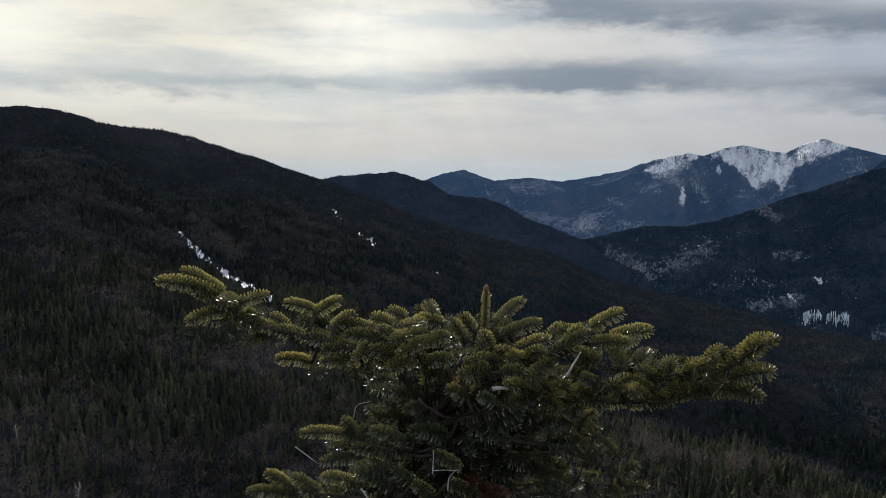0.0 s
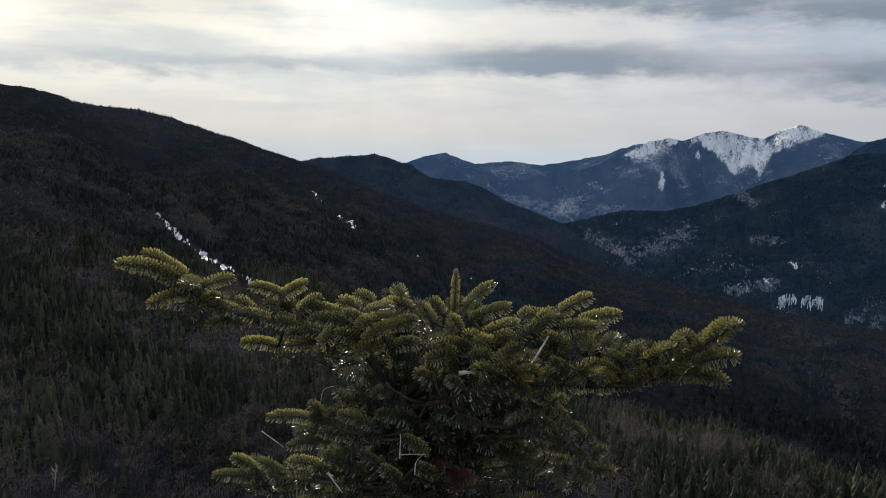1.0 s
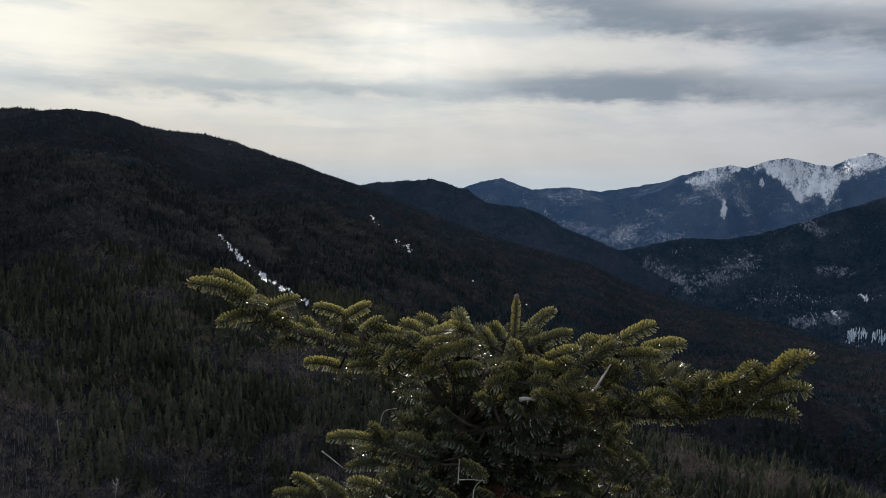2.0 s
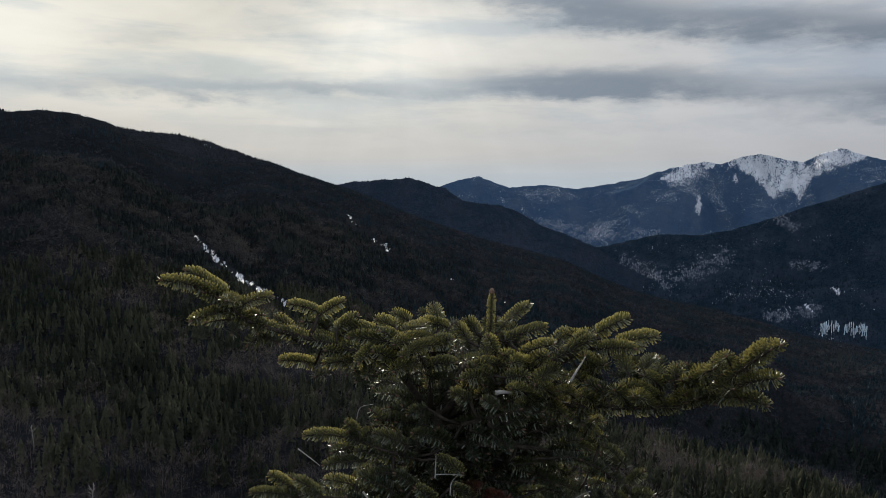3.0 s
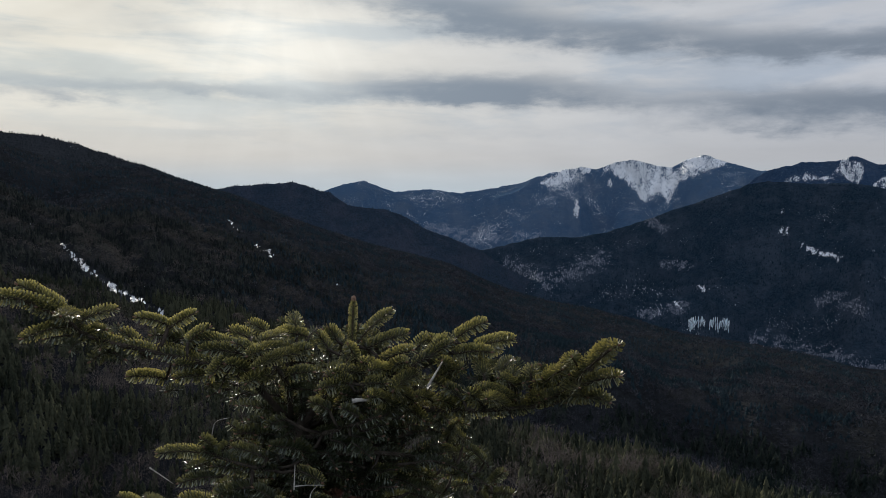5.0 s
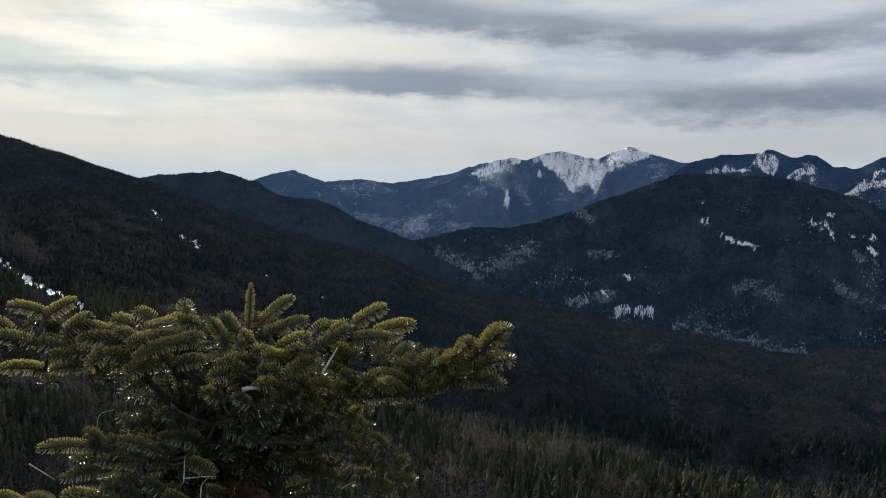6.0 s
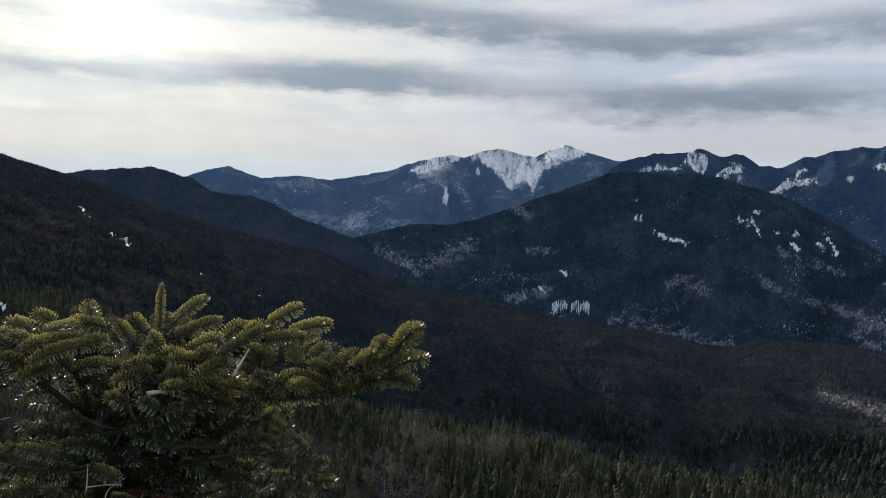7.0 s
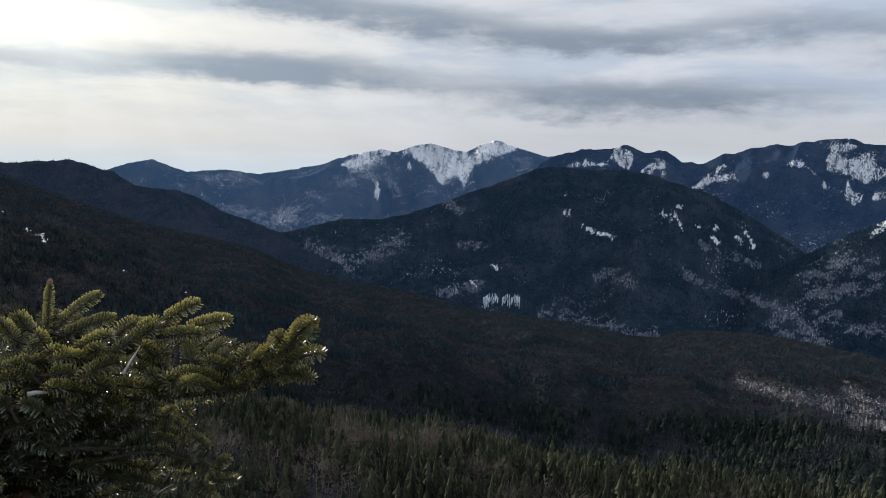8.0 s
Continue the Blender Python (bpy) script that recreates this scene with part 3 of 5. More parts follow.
def near_height(x, y):
    """Height of the wooded slope and valley side round the knob."""
    d = np.hypot(x, y) + 1e-6
    bear = np.degrees(np.arctan2(x, y))
    dc = np.interp(bear, [-180, -60, -33, -25, -10, 10, 40, 60, 180], [900, 1200, 1400, 1500, 1650, 1750, 1750, 1700, 900])
    rise = np.tan(np.radians(smooth_line([(-180, -12), (-60, 2)] + NEAR_CREST + [(70, -12), (180, -12)], bear)))
    zn, zc = -122.0, dc * rise
    knob = -1.7 - 0.462 * d
    slope = zn + (zc - zn) * (d - 260) / (dc - 260)
    s = np.clip((d - 260) / (dc - 260), 0, 1)
    hump = 4 * s * (1 - s)
    folds = fbm(bear * 0.16 + d / 900, d / 700, 11, 5) - 0.5
    slope = slope + hump * folds * 55 + hump * (fbm(x / 120, y / 120, 23, 4) - 0.5) * 14
    # a nearer spur crosses below the knob
    side = np.interp(bear, [1, 8, 40, 52], [0, 1, 1, 0])
    edge = 430 * np.tan(np.radians(np.interp(bear, *np.array(SPUR).T))) - (zn + (zc - zn) * 170 / (dc - 260))
    slope = slope + (np.exp(-((d - 430) / 62) ** 2) * (edge - 3) - np.exp(-((d - 560) / 85) ** 2) * 42) * side
    # a rounded shoulder stands before the ridge
    brow = 1000 * np.tan(np.radians(np.interp(bear, *np.array(SHOULDER).T))) - (zn + (zc - zn) * 740 / (dc - 260))
    left = np.interp(bear, [-60, -40, -20, -16], [0, 1, 1, 0])
    slope = slope + (np.exp(-((d - 1000) / 130) ** 2) * np.clip(brow, 0, 60) - np.exp(-((d - 1190) / 90) ** 2) * 22) * left
    # a gully holds the snow chute, with a shoulder beside it
    gully = np.interp(d, [700, 900, 1100, 1300], [-14.2, -16.2, -18.6, -21.0])
    slope = slope + (-np.exp(-((bear - gully) / 1.1) ** 2) * 10) * np.interp(d, [500, 800, 1250, 1380], [0, 1, 1, 0])
    beyond = zc - 0.42 * (d - dc)
    z = np.where(d < 260, knob, np.where(d < dc, slope, np.maximum(beyond, FLOOR)))
    return z + np.where(d > 30, (fbm(x / 30, y / 30, 5, 3) - 0.5) * 3, 0)


bear = np.concatenate([np.linspace(-180, -36, 60)[:-1], np.arange(-36, 58, 0.19), np.linspace(58, 180, 50)])
dist = np.concatenate([[0.02, 0.5, 1, 2, 4, 8, 16, 40, 90, 160, 220], np.linspace(260, 1850, 150), np.linspace(1900, 2300, 12), [2700, 3300, 4000, 4700, 4950]])
D, B = np.meshgrid(dist, bear, indexing="ij")
X, Y = D * np.sin(np.radians(B)), D * np.cos(np.radians(B))
Z = near_height(X, Y)
DIP = np.degrees(np.arctan2(Z, D))
ground = grid_mesh("ground", X, Y, Z, {"snow": 0.85 * along(B, DIP, NEAR_SNOW, [0.58 * q for q in NEAR_SNOW_WIDE], 0.5), "bare": 1.2 * along(B, DIP, NEAR_BARE, [0.65] * 9),
                                      "flecks": 1.5 * along(B, DIP, NEAR_BARE, [0.6] * 9) - 0.2},
                   NEAR_GROUND, "steep forest floor falling to a wooded valley", "ground")


def mountain(name, crest, far, foot, label, mat, snow, snow_wide, bare, bare_wide, flecks, seed, rugged=1.0, fields=(), bench=0.95, dense=1.0, cols=0.065, rows=72, open_woods=0.9):
    """A mountain side: from its foot in the valley up to its crest, and down again behind."""
    t = np.array(crest)
    bear = np.arange(t[0, 0], t[-1, 0], cols)
    dc = far + (fbm(bear * 0.12, bear * 0 + 3, seed, 2) - 0.5) * far * 0.05
    zc = dc * np.tan(np.radians(smooth_line(crest, bear)))
    knobs = (fbm(bear * 1.8, bear * 0, seed + 5, 4, 0.6) - 0.5) * far * 0.0032
    s = np.concatenate([np.linspace(0, 1, rows), [1.15, 1.5, 2.2]])[:, None]
    d = foot + (dc - foot) * np.minimum(s, 1) + np.maximum(s - 1, 0) * (dc - foot) * 0.8
    z = FLOOR - 12 + (zc - FLOOR + 12) * np.where(s <= 1, s ** bench, np.maximum(1 - (s - 1) * 0.83, 0))
    hump = np.where(s <= 1, np.clip(5.5 * s * (1 - s), 0, 1), 0)
    across, rise = bear[None] * far * 0.01745 / 700, s * (far - foot) / 700
    bend = 0.8 * fbm(across * 0.7, rise * 0.7, seed + 9, 3)
    ribs = 1 - np.abs(2 * fbm(across * 0.8 + bend, rise * 0.8 + bend, seed + 20, 4, 0.45) - 1)
    tall = zc - FLOOR
    z = z + hump * (ribs - 0.78) * 0.28 * rugged * tall
    z = z + hump * (fbm(across * 4, rise * 4, seed + 31, 5) - 0.5) * 0.06 * rugged * tall
    z = z + knobs * np.where(s <= 1, np.clip((s - 0.93) * 14, 0, 1), 1)
    b2 = np.broadcast_to(bear, z.shape)
    dip = np.degrees(np.arctan2(z, d))
    x, y = d * np.sin(np.radians(b2)), d * np.cos(np.radians(b2))
    # the fields run on over the crest
    under = np.minimum(dip, np.degrees(np.arctan2(zc, dc)) - 0.28)
    masks = {"snow": np.maximum(along(b2, dip, snow, snow_wide), dense * within(b2, under, fields, seed)), "bare": open_woods * along(b2, dip, bare, bare_wide, 0.9) * np.clip(2.6 * fbm(b2 * 1.5 + dip, dip * 3.0 - b2 * 0.6, seed + 50, 5, 0.6) - 0.35, 0.3, 1.15), "flecks": flecks + 2.4 * within(b2, dip, fields, seed + 2, 2.4, 6)}
    ob = grid_mesh(name, x, y, z, masks, mat, label, "mountain")
    return ob, x, y, z, b2, dip


behind = mountain("wooded_mountain", BACK_CREST, 2150, 1800, "dark wooded ridge with a few snowy ledges", HAZED_RIDGE,
         [], [], [], [], 0.6, 30, 0.8)
middle = mountain("wooded_mountain", MID_CREST, 2600, 2200, "dark flat-topped mountain covered in conifer forest", HAZED_MID,
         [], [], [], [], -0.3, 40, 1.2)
mountain("snowy_mountain", FAR_CREST, 4300, 3500, "mountain range with snow on its rocky summits, haze in its blue-grey", HAZED_FAR,
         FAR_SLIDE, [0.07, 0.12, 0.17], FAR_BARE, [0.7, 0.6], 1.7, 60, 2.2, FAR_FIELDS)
mountain("snowy_mountain", EAST_CREST, 4050, 3400, "dark mountain range streaked with snow slides and cliffs", HAZED_EAST,
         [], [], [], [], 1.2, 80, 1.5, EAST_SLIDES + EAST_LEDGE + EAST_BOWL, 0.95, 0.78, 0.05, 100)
hill = mountain("wooded_mountain", HILL_CREST, 2900, 2150, "dark forested mountain with snow patches and bare ledges", HAZED_HILL,
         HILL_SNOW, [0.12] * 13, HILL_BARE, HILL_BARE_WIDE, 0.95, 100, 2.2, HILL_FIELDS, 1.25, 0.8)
shoulder = mountain("wooded_mountain", RIGHT_CREST, 2450, 2080, "forested shoulder with grey bare woods and snow", HAZED_HILL,
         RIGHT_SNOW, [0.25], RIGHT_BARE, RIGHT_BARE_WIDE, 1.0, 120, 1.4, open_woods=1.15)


# ---- forest on the near slope ----
def tiered(rng, tiers, rim, spread=0.19):
    """A conifer as ragged, drooping skirts of branches, 1 tall: vertices and triangles."""
    verts, tris = [], []
    ox = oy = 0.0
    for k in range(tiers):
        low = 0.03 + 0.84 * k / tiers + rng.uniform(-0.03, 0.03)
        top = min(low + 1.5 / tiers + 0.03, 1.0) if k < tiers - 1 else 1.0
        r = spread * (1 - low) ** 0.8 * rng.uniform(0.8, 1.2)
        at = len(verts)
        ox, oy = ox + rng.uniform(-0.012, 0.012), oy + rng.uniform(-0.012, 0.012)
        verts.append((ox, oy, top))
        for i in range(rim):
            a = 2 * math.pi * (i + rng.random() * 0.9) / rim
            q = r * (rng.uniform(0.9, 1.45) if i % 2 else rng.uniform(0.25, 0.6))
            verts.append((ox + q * math.cos(a), oy + q * math.sin(a), low + (rng.uniform(-0.07, 0.02) if i % 2 else rng.uniform(0.02, 0.07))))
        tris += [(at, at + 1 + i, at + 1 + (i + 1) % rim) for i in range(rim)]
    return np.array(verts), np.array(tris)


def bare_crown(rng, twigs):
    """A leafless hardwood: a thin trunk and a rounded puff of fine twigs, 1 tall."""
    verts, tris = [(-0.010, 0, 0), (0.010, 0, 0), (0, 0.01, 0.7)], [(0, 1, 2)]
    for k in range(twigs):
        a, lift, r = rng.random() * 2 * math.pi, rng.uniform(-0.6, 1.5), 0.30 * rng.uniform(0.35, 1.1) 
        p = Vector((r * math.cos(a) * math.cos(lift), r * math.sin(a) * math.cos(lift), 0.62 + 1.15 * r * math.sin(lift)))
        way = (Vector((p.x, p.y, 0.35 * (p.z - 0.3))).normalized() + Vector((rng.uniform(-0.7, 0.7), rng.uniform(-0.7, 0.7), rng.uniform(0, 0.9)))).normalized()
        side = way.orthogonal().normalized()
        side = (side * math.cos(a * 3) + way.cross(side) * math.sin(a * 3)) * rng.uniform(0.006, 0.013) * max(34 / (twigs + 2), 0.8) ** 1.9
        long = rng.uniform(0.10, 0.20) * max(34 / (twigs + 2), 0.8) ** 0.4
        at = len(verts)
        verts += [tuple(p - side), tuple(p + side), tuple(p + way * long)]
        tris += [(at, at + 1, at + 2)]
    return np.array(verts), np.array(tris)


def stand(name, shapes, spots, heights, widths, tints, mat, label, category):
    """Many plants as one sheet of real triangles, each a turned and scaled shape."""
    rng = np.random.default_rng(7)
    all_v, all_t, all_c, start = [], [], [], 0
    kind = rng.integers(0, len(shapes), len(spots))
    for k, (sv, st) in enumerate(shapes):
        pick = np.nonzero(kind == k)[0]
        a = rng.random(len(pick)) * 2 * np.pi
        c, s = np.cos(a)[:, None], np.sin(a)[:, None]
        hh, ww = heights[pick][:, None], widths[pick][:, None]
        lean = (rng.random((len(pick), 2, 1)) - 0.5) * 0.10
        vx = (sv[:, 0] * c - sv[:, 1] * s) * hh * ww + sv[:, 2] * hh * lean[:, 0]
        vy = (sv[:, 0] * s + sv[:, 1] * c) * hh * ww + sv[:, 2] * hh * lean[:, 1]
        v = np.stack([vx, vy, sv[:, 2] * hh], -1) + spots[pick][:, None]
        t = st[None] + (np.arange(len(pick)) * len(sv))[:, None, None] + start
        start += len(pick) * len(sv)
        all_v.append(v.reshape(-1, 3)), all_t.append(t.reshape(-1, 3))
        # lit bough tips and darker insides are painted through the tint
        tip = np.clip(np.hypot(sv[:, 0], sv[:, 1]) / (np.hypot(sv[:, 0], sv[:, 1]).max() + 1e-6), 0, 1) - 0.45 + 0.35 * (rng.random(len(sv)) - 0.5)
        all_c.append((tints[pick][:, None] + 0.55 * tip[None]).ravel())
    v, t, c = np.concatenate(all_v), np.concatenate(all_t), np.concatenate(all_c)
    me = bpy.data.meshes.new(name)
    me.vertices.add(len(v))
    me.vertices.foreach_set("co", v.astype(np.float32).ravel())
    me.loops.add(t.size)
    me.loops.foreach_set("vertex_index", t.astype(np.int32).ravel())
    me.polygons.add(len(t))
    me.polygons.foreach_set("loop_start", np.arange(0, t.size, 3, dtype=np.int32))
    me.attributes.new("tint", "FLOAT", "POINT").data.foreach_set("value", c.astype(np.float32))
    me.update()
    me.materials.append(mat)
    return tagged(new(name, me), label, category, kind="stuff")


def ob_mask(ob, key, shape):
    """A mask of a land sheet, as rows and columns."""
    values = np.zeros(shape[0] * shape[1], dtype=np.float32)
    ob.data.attributes[key].data.foreach_get("value", values)
    return values.reshape(shape)


def scatter(rng, near, far, per_tree, low=-36.0, high=58.0):
    """Spots on the near slope between two distances, one to so many square metres."""
    area = radians(high - low) / 2 * (far**2 - near**2)
    n = int(area / per_tree)
    b = np.radians(low + (high - low) * rng.random(n))
    d = np.sqrt(near**2 + (far**2 - near**2) * rng.random(n))
    return d * np.sin(b), d * np.cos(b)


def frozen_fall(land, b0, b1, top, low, count):
    """A curtain of ice columns on a cliff of a mountain side."""
    ob, x, y, z, bearings, dips = land
    fall = tagged(new("frozen_waterfall"), "curtain of pale blue-white ice columns on a dark cliff", "frozen waterfall")
    pick = random.Random(9)
    for k in range(count):
        bb = b0 + (b1 - b0) * (k + pick.uniform(0.1, 0.9)) / count
        if 0.42 < k / count < 0.50:
            continue
        reach = pick.choice((0.25, 0.45, 0.6, 0.8, 1.0)) * pick.uniform(0.8, 1.0)
        score = np.abs(bearings - bb) * 3 + np.abs(dips - (low + (top - low) * pick.uniform(0.3, 0.6)))
        i = np.unravel_index(np.argmin(score), score.shape)
        p = Vector((x[i], y[i], z[i]))
        way = Vector((p.x, p.y, 0)).normalized()
        far = p.length
        hi, lo = far * math.tan(radians(top - 0.4 * pick.random())), far * math.tan(radians(top - (top - low) * reach))
        bm = bmesh.new()
        rings = []
        for t in (0, 0.15, 0.35, 0.55, 0.75, 0.92, 1.0):
            r = pick.uniform(0.5, 1.5) * (0.35 if t in (0, 1.0) else 1)
            c = Vector((p.x, p.y, hi + (lo - hi) * t)) - way * (4 + 10 * t) + Vector((pick.uniform(-1, 1), 0, 0))
            rings.append([bm.verts.new(c + Vector((math.cos(q), math.sin(q), 0)) * r * pick.uniform(0.8, 1.2)) for q in (k2 * math.pi / 3.5 for k2 in range(7))])
        for r0, r1 in zip(rings[:-1], rings[1:]):
            for q in range(7):
                bm.faces.new((r0[q], r0[(q + 1) % 7], r1[(q + 1) % 7], r1[q])).smooth = True
        me = bpy.data.meshes.new("ice_column")
        bm.to_mesh(me)
        bm.free()
        me.materials.append(ICE)
        column = new("ice_column", me)
        column.parent = fall
    return fall


frozen_fall(hill, 25.75, 28.6, -8.45, -9.95, 52)

SNAG_AT = (-31.08, 277.0)
rng, shaper = np.random.default_rng(3), random.Random(5)
BANDS = [(262, 430, 9.0, 6, 7, 42, 7.4, CONIFER_HAZED_MID), (430, 620, 12.0, 4, 6, 30, 7.2, CONIFER_HAZED_MID), (620, 1050, 17.5, 3, 5, 16, 6.0, CONIFER_HAZED_MID), (1050, 1800, 40.0, 2, 5, 10, 5.2, CONIFER_HAZED_FAR)]
for near, far, per_tree, tiers, rim, boughs, tall, green in BANDS:
    x, y = scatter(rng, near, far, per_tree)
    bear, z = np.degrees(np.arctan2(x, y)), near_height(x, y)
    crest = np.interp(bear, [-33, -25, -10, 10, 60], [1400, 1500, 1650, 1750, 1750])
    dip = np.degrees(np.arctan2(z, np.hypot(x, y)))
    clear = (np.maximum.reduce([along(bear, dip + up, NEAR_SNOW, NEAR_SNOW_WIDE) for up in (0.0, 0.12, 0.24, 0.36)]) > 0.2)
    thin = (along(bear, dip, NEAR_BARE, [0.8] * 9) > 0.3) & (rng.random(len(x)) < 0.75)
    vista = (np.abs(bear - SNAG_AT[0]) < 1.3) & (np.hypot(x, y) > SNAG_AT[1] - 22) & (np.hypot(x, y) < SNAG_AT[1] + 3)
    sparse = (bear > 2) & (np.hypot(x, y) < 620) & (rng.random(len(x)) < 0.38)
    keep = ~vista & ~clear & ~thin & ~sparse & (np.hypot(x, y) < crest + 12)
    # hardwoods and conifers keep to groves of their own
    groves = fbm(x / 34, y / 34, 77, 3, 0.55)
    mixed = 0.5 + 1.5 * (groves - 0.5) + 0.46 * np.exp(-((bear + 33) / 8) ** 2 - ((np.hypot(x, y) - 320) / 120) ** 2) + 0.03 * np.exp(-((np.hypot(x, y) - 425) / 30) ** 2) * (bear > 4) + 0.09 * rng.standard_normal(len(x)) + 0.3 * (along(bear, dip, NEAR_BARE, [0.8] * 9) > 0.2)
    bar = 0.56 + (0.07 if near < 500 else 0.0)
    bar = np.where((bear < -6) & (np.hypot(x, y) < 520), 0.555, bar)
    bar = np.where((bear > 2) & (np.hypot(x, y) < 470), 0.68, bar)
    bar = np.where((bear > 2) & (np.hypot(x, y) > 470) & (np.hypot(x, y) < 1050), 0.51, bar)
    bar = np.where(np.hypot(x, y) > crest - 70, 0.75, bar)
    hard = keep & (mixed > bar)
    soft = keep & ~(mixed > bar)
    patch = fbm(x / 60, y / 60, 91, 4)
    # sunlight on the far-left stand and on the spur is put into the tint
    tint = np.clip(0.22 * ((bear > 2) & (np.hypot(x, y) < 470)) + 1.1 * np.exp(-((bear + 34) / 8) ** 2 - ((np.hypot(x, y) - 300) / 130) ** 2) + 0.30 + 1.2 * (patch - 0.5) + 1.1 * (fbm(x / 18, y / 18, 95, 2) - 0.5) + 0.36 * rng.standard_normal(len(x)), 0, 1)
    reach = np.hypot(x, y)
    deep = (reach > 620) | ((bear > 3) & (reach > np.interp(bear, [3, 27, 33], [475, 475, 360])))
    # farther trees, and more of those to the right, take the haze-coloured foliage
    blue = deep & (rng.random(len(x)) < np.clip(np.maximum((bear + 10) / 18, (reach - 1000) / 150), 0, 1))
    low_top = np.clip((crest - reach) / 90, 0.6, 1) * np.where((bear > 2) & (reach < 620), 1.32, 1.0)
    spruces = [tiered(shaper, tiers, rim) for _ in range(7)]
    crowns = [bare_crown(shaper, boughs) for _ in range(7)]
    for chosen, shapes, mat, name, label, high, broad in (
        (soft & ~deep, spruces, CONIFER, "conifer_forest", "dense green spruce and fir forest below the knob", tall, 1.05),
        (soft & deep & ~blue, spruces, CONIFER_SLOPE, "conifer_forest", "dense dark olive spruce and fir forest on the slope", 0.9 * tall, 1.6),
        (soft & blue & (reach > 620 + 60 * rng.random(len(x))), spruces, green, "conifer_forest", "spruce forest on the valley side, haze in its dark blue-green", 0.85 * tall, 1.75),
        (soft & blue & (reach <= 640), spruces, CONIFER_SHADE_TONED, "conifer_forest", "spruce forest beyond the spur, shade in its dark colour", 0.9 * tall, 1.6),
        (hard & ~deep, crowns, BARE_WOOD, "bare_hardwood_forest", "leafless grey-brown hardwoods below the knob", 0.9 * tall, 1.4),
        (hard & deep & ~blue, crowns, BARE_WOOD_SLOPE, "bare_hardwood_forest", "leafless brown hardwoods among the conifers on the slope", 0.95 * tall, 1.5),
        (hard & blue, crowns, BARE_WOOD_HAZED, "bare_hardwood_forest", "leafless grey hardwoods on the valley side", 0.95 * tall, 1.5),
    ):
        n = chosen.sum()
        if not n:
            continue
        heights = low_top[chosen] * high * np.clip(1 + 0.28 * rng.standard_normal(n), 0.4, 1.7)
        spots = np.stack([x[chosen], y[chosen], z[chosen] - 0.3], -1)
        stand(name, shapes, spots, heights, broad * (0.8 + 0.5 * rng.random(n)), tint[chosen], mat, label, "forest")

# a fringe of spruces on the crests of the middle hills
for land, count, green in ((middle, 5200, CONIFER_HAZED_FAR), (behind, 9000, HAZED_RIDGE_CONIFER)):
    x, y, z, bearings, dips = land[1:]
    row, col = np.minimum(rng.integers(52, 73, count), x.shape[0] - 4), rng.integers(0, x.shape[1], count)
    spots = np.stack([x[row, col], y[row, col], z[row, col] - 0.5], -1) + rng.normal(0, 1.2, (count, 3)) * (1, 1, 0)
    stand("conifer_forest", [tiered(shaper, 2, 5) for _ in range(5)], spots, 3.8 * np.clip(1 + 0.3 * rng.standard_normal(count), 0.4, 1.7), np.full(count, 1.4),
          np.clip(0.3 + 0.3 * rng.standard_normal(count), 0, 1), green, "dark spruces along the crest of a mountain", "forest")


# spruces that can be told apart on the dark hill and its shoulder
for land, count, name in ((hill, 13000, "dark spruces on a snow-flecked mountain"), (shoulder, 4500, "dark spruces on a wooded shoulder")):
    ob, x, y, z, bearings, dips = land
    row, col = rng.integers(8, x.shape[0] - 4, count), rng.integers(0, x.shape[1], count)
    open_land = np.maximum(ob_mask(ob, "snow", x.shape), ob_mask(ob, "bare", x.shape))[row, col]
    keep = rng.random(count) > 1.6 * open_land
    row, col = row[keep], col[keep]
    n = len(row)
    spots = np.stack([x[row, col], y[row, col], z[row, col] - 0.5], -1) + rng.normal(0, 1.5, (n, 3)) * (1, 1, 0)
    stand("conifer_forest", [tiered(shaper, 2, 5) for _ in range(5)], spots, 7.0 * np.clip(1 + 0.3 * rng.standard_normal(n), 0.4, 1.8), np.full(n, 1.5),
          np.clip(0.35 + 0.35 * rng.standard_normal(n), 0, 1), HAZED_HILL_CONIFER, name, "forest")


# ---- trees that stand out one by one ----
def lone_mesh(name, verts, tris, mat, tint):
    """A mesh from arrays, with one tone for the whole plant and lit bough tips painted lighter."""
    me = bpy.data.meshes.new(name)
    me.from_pydata([tuple(v) for v in verts], [], [tuple(int(i) for i in t) for t in tris])
    out = np.hypot(verts[:, 0], verts[:, 1])
    me.attributes.new("tint", "FLOAT", "POINT").data.foreach_set("value", (tint + 0.6 * (out / out.max() - 0.4)).astype(np.float32))
    me.materials.append(mat)
    return me


def lone_trunk(high, thick, mat):
    ring = np.array([(math.cos(a), math.sin(a)) for a in np.linspace(0, 2 * math.pi, 6, endpoint=False)])
    rows = [np.column_stack([ring * thick * (1 - 0.75 * k / 3), np.full(6, high * k / 3)]) for k in range(4)]
    tris = []
    for k in range(3):
        for i in range(6):
            a, b, c, d = 6 * k + i, 6 * k + (i + 1) % 6, 6 * k + 6 + (i + 1) % 6, 6 * k + 6 + i
            tris += [(a, b, c), (a, c, d)]
    return lone_mesh("trunk", np.concatenate(rows), tris, mat, 0.2)


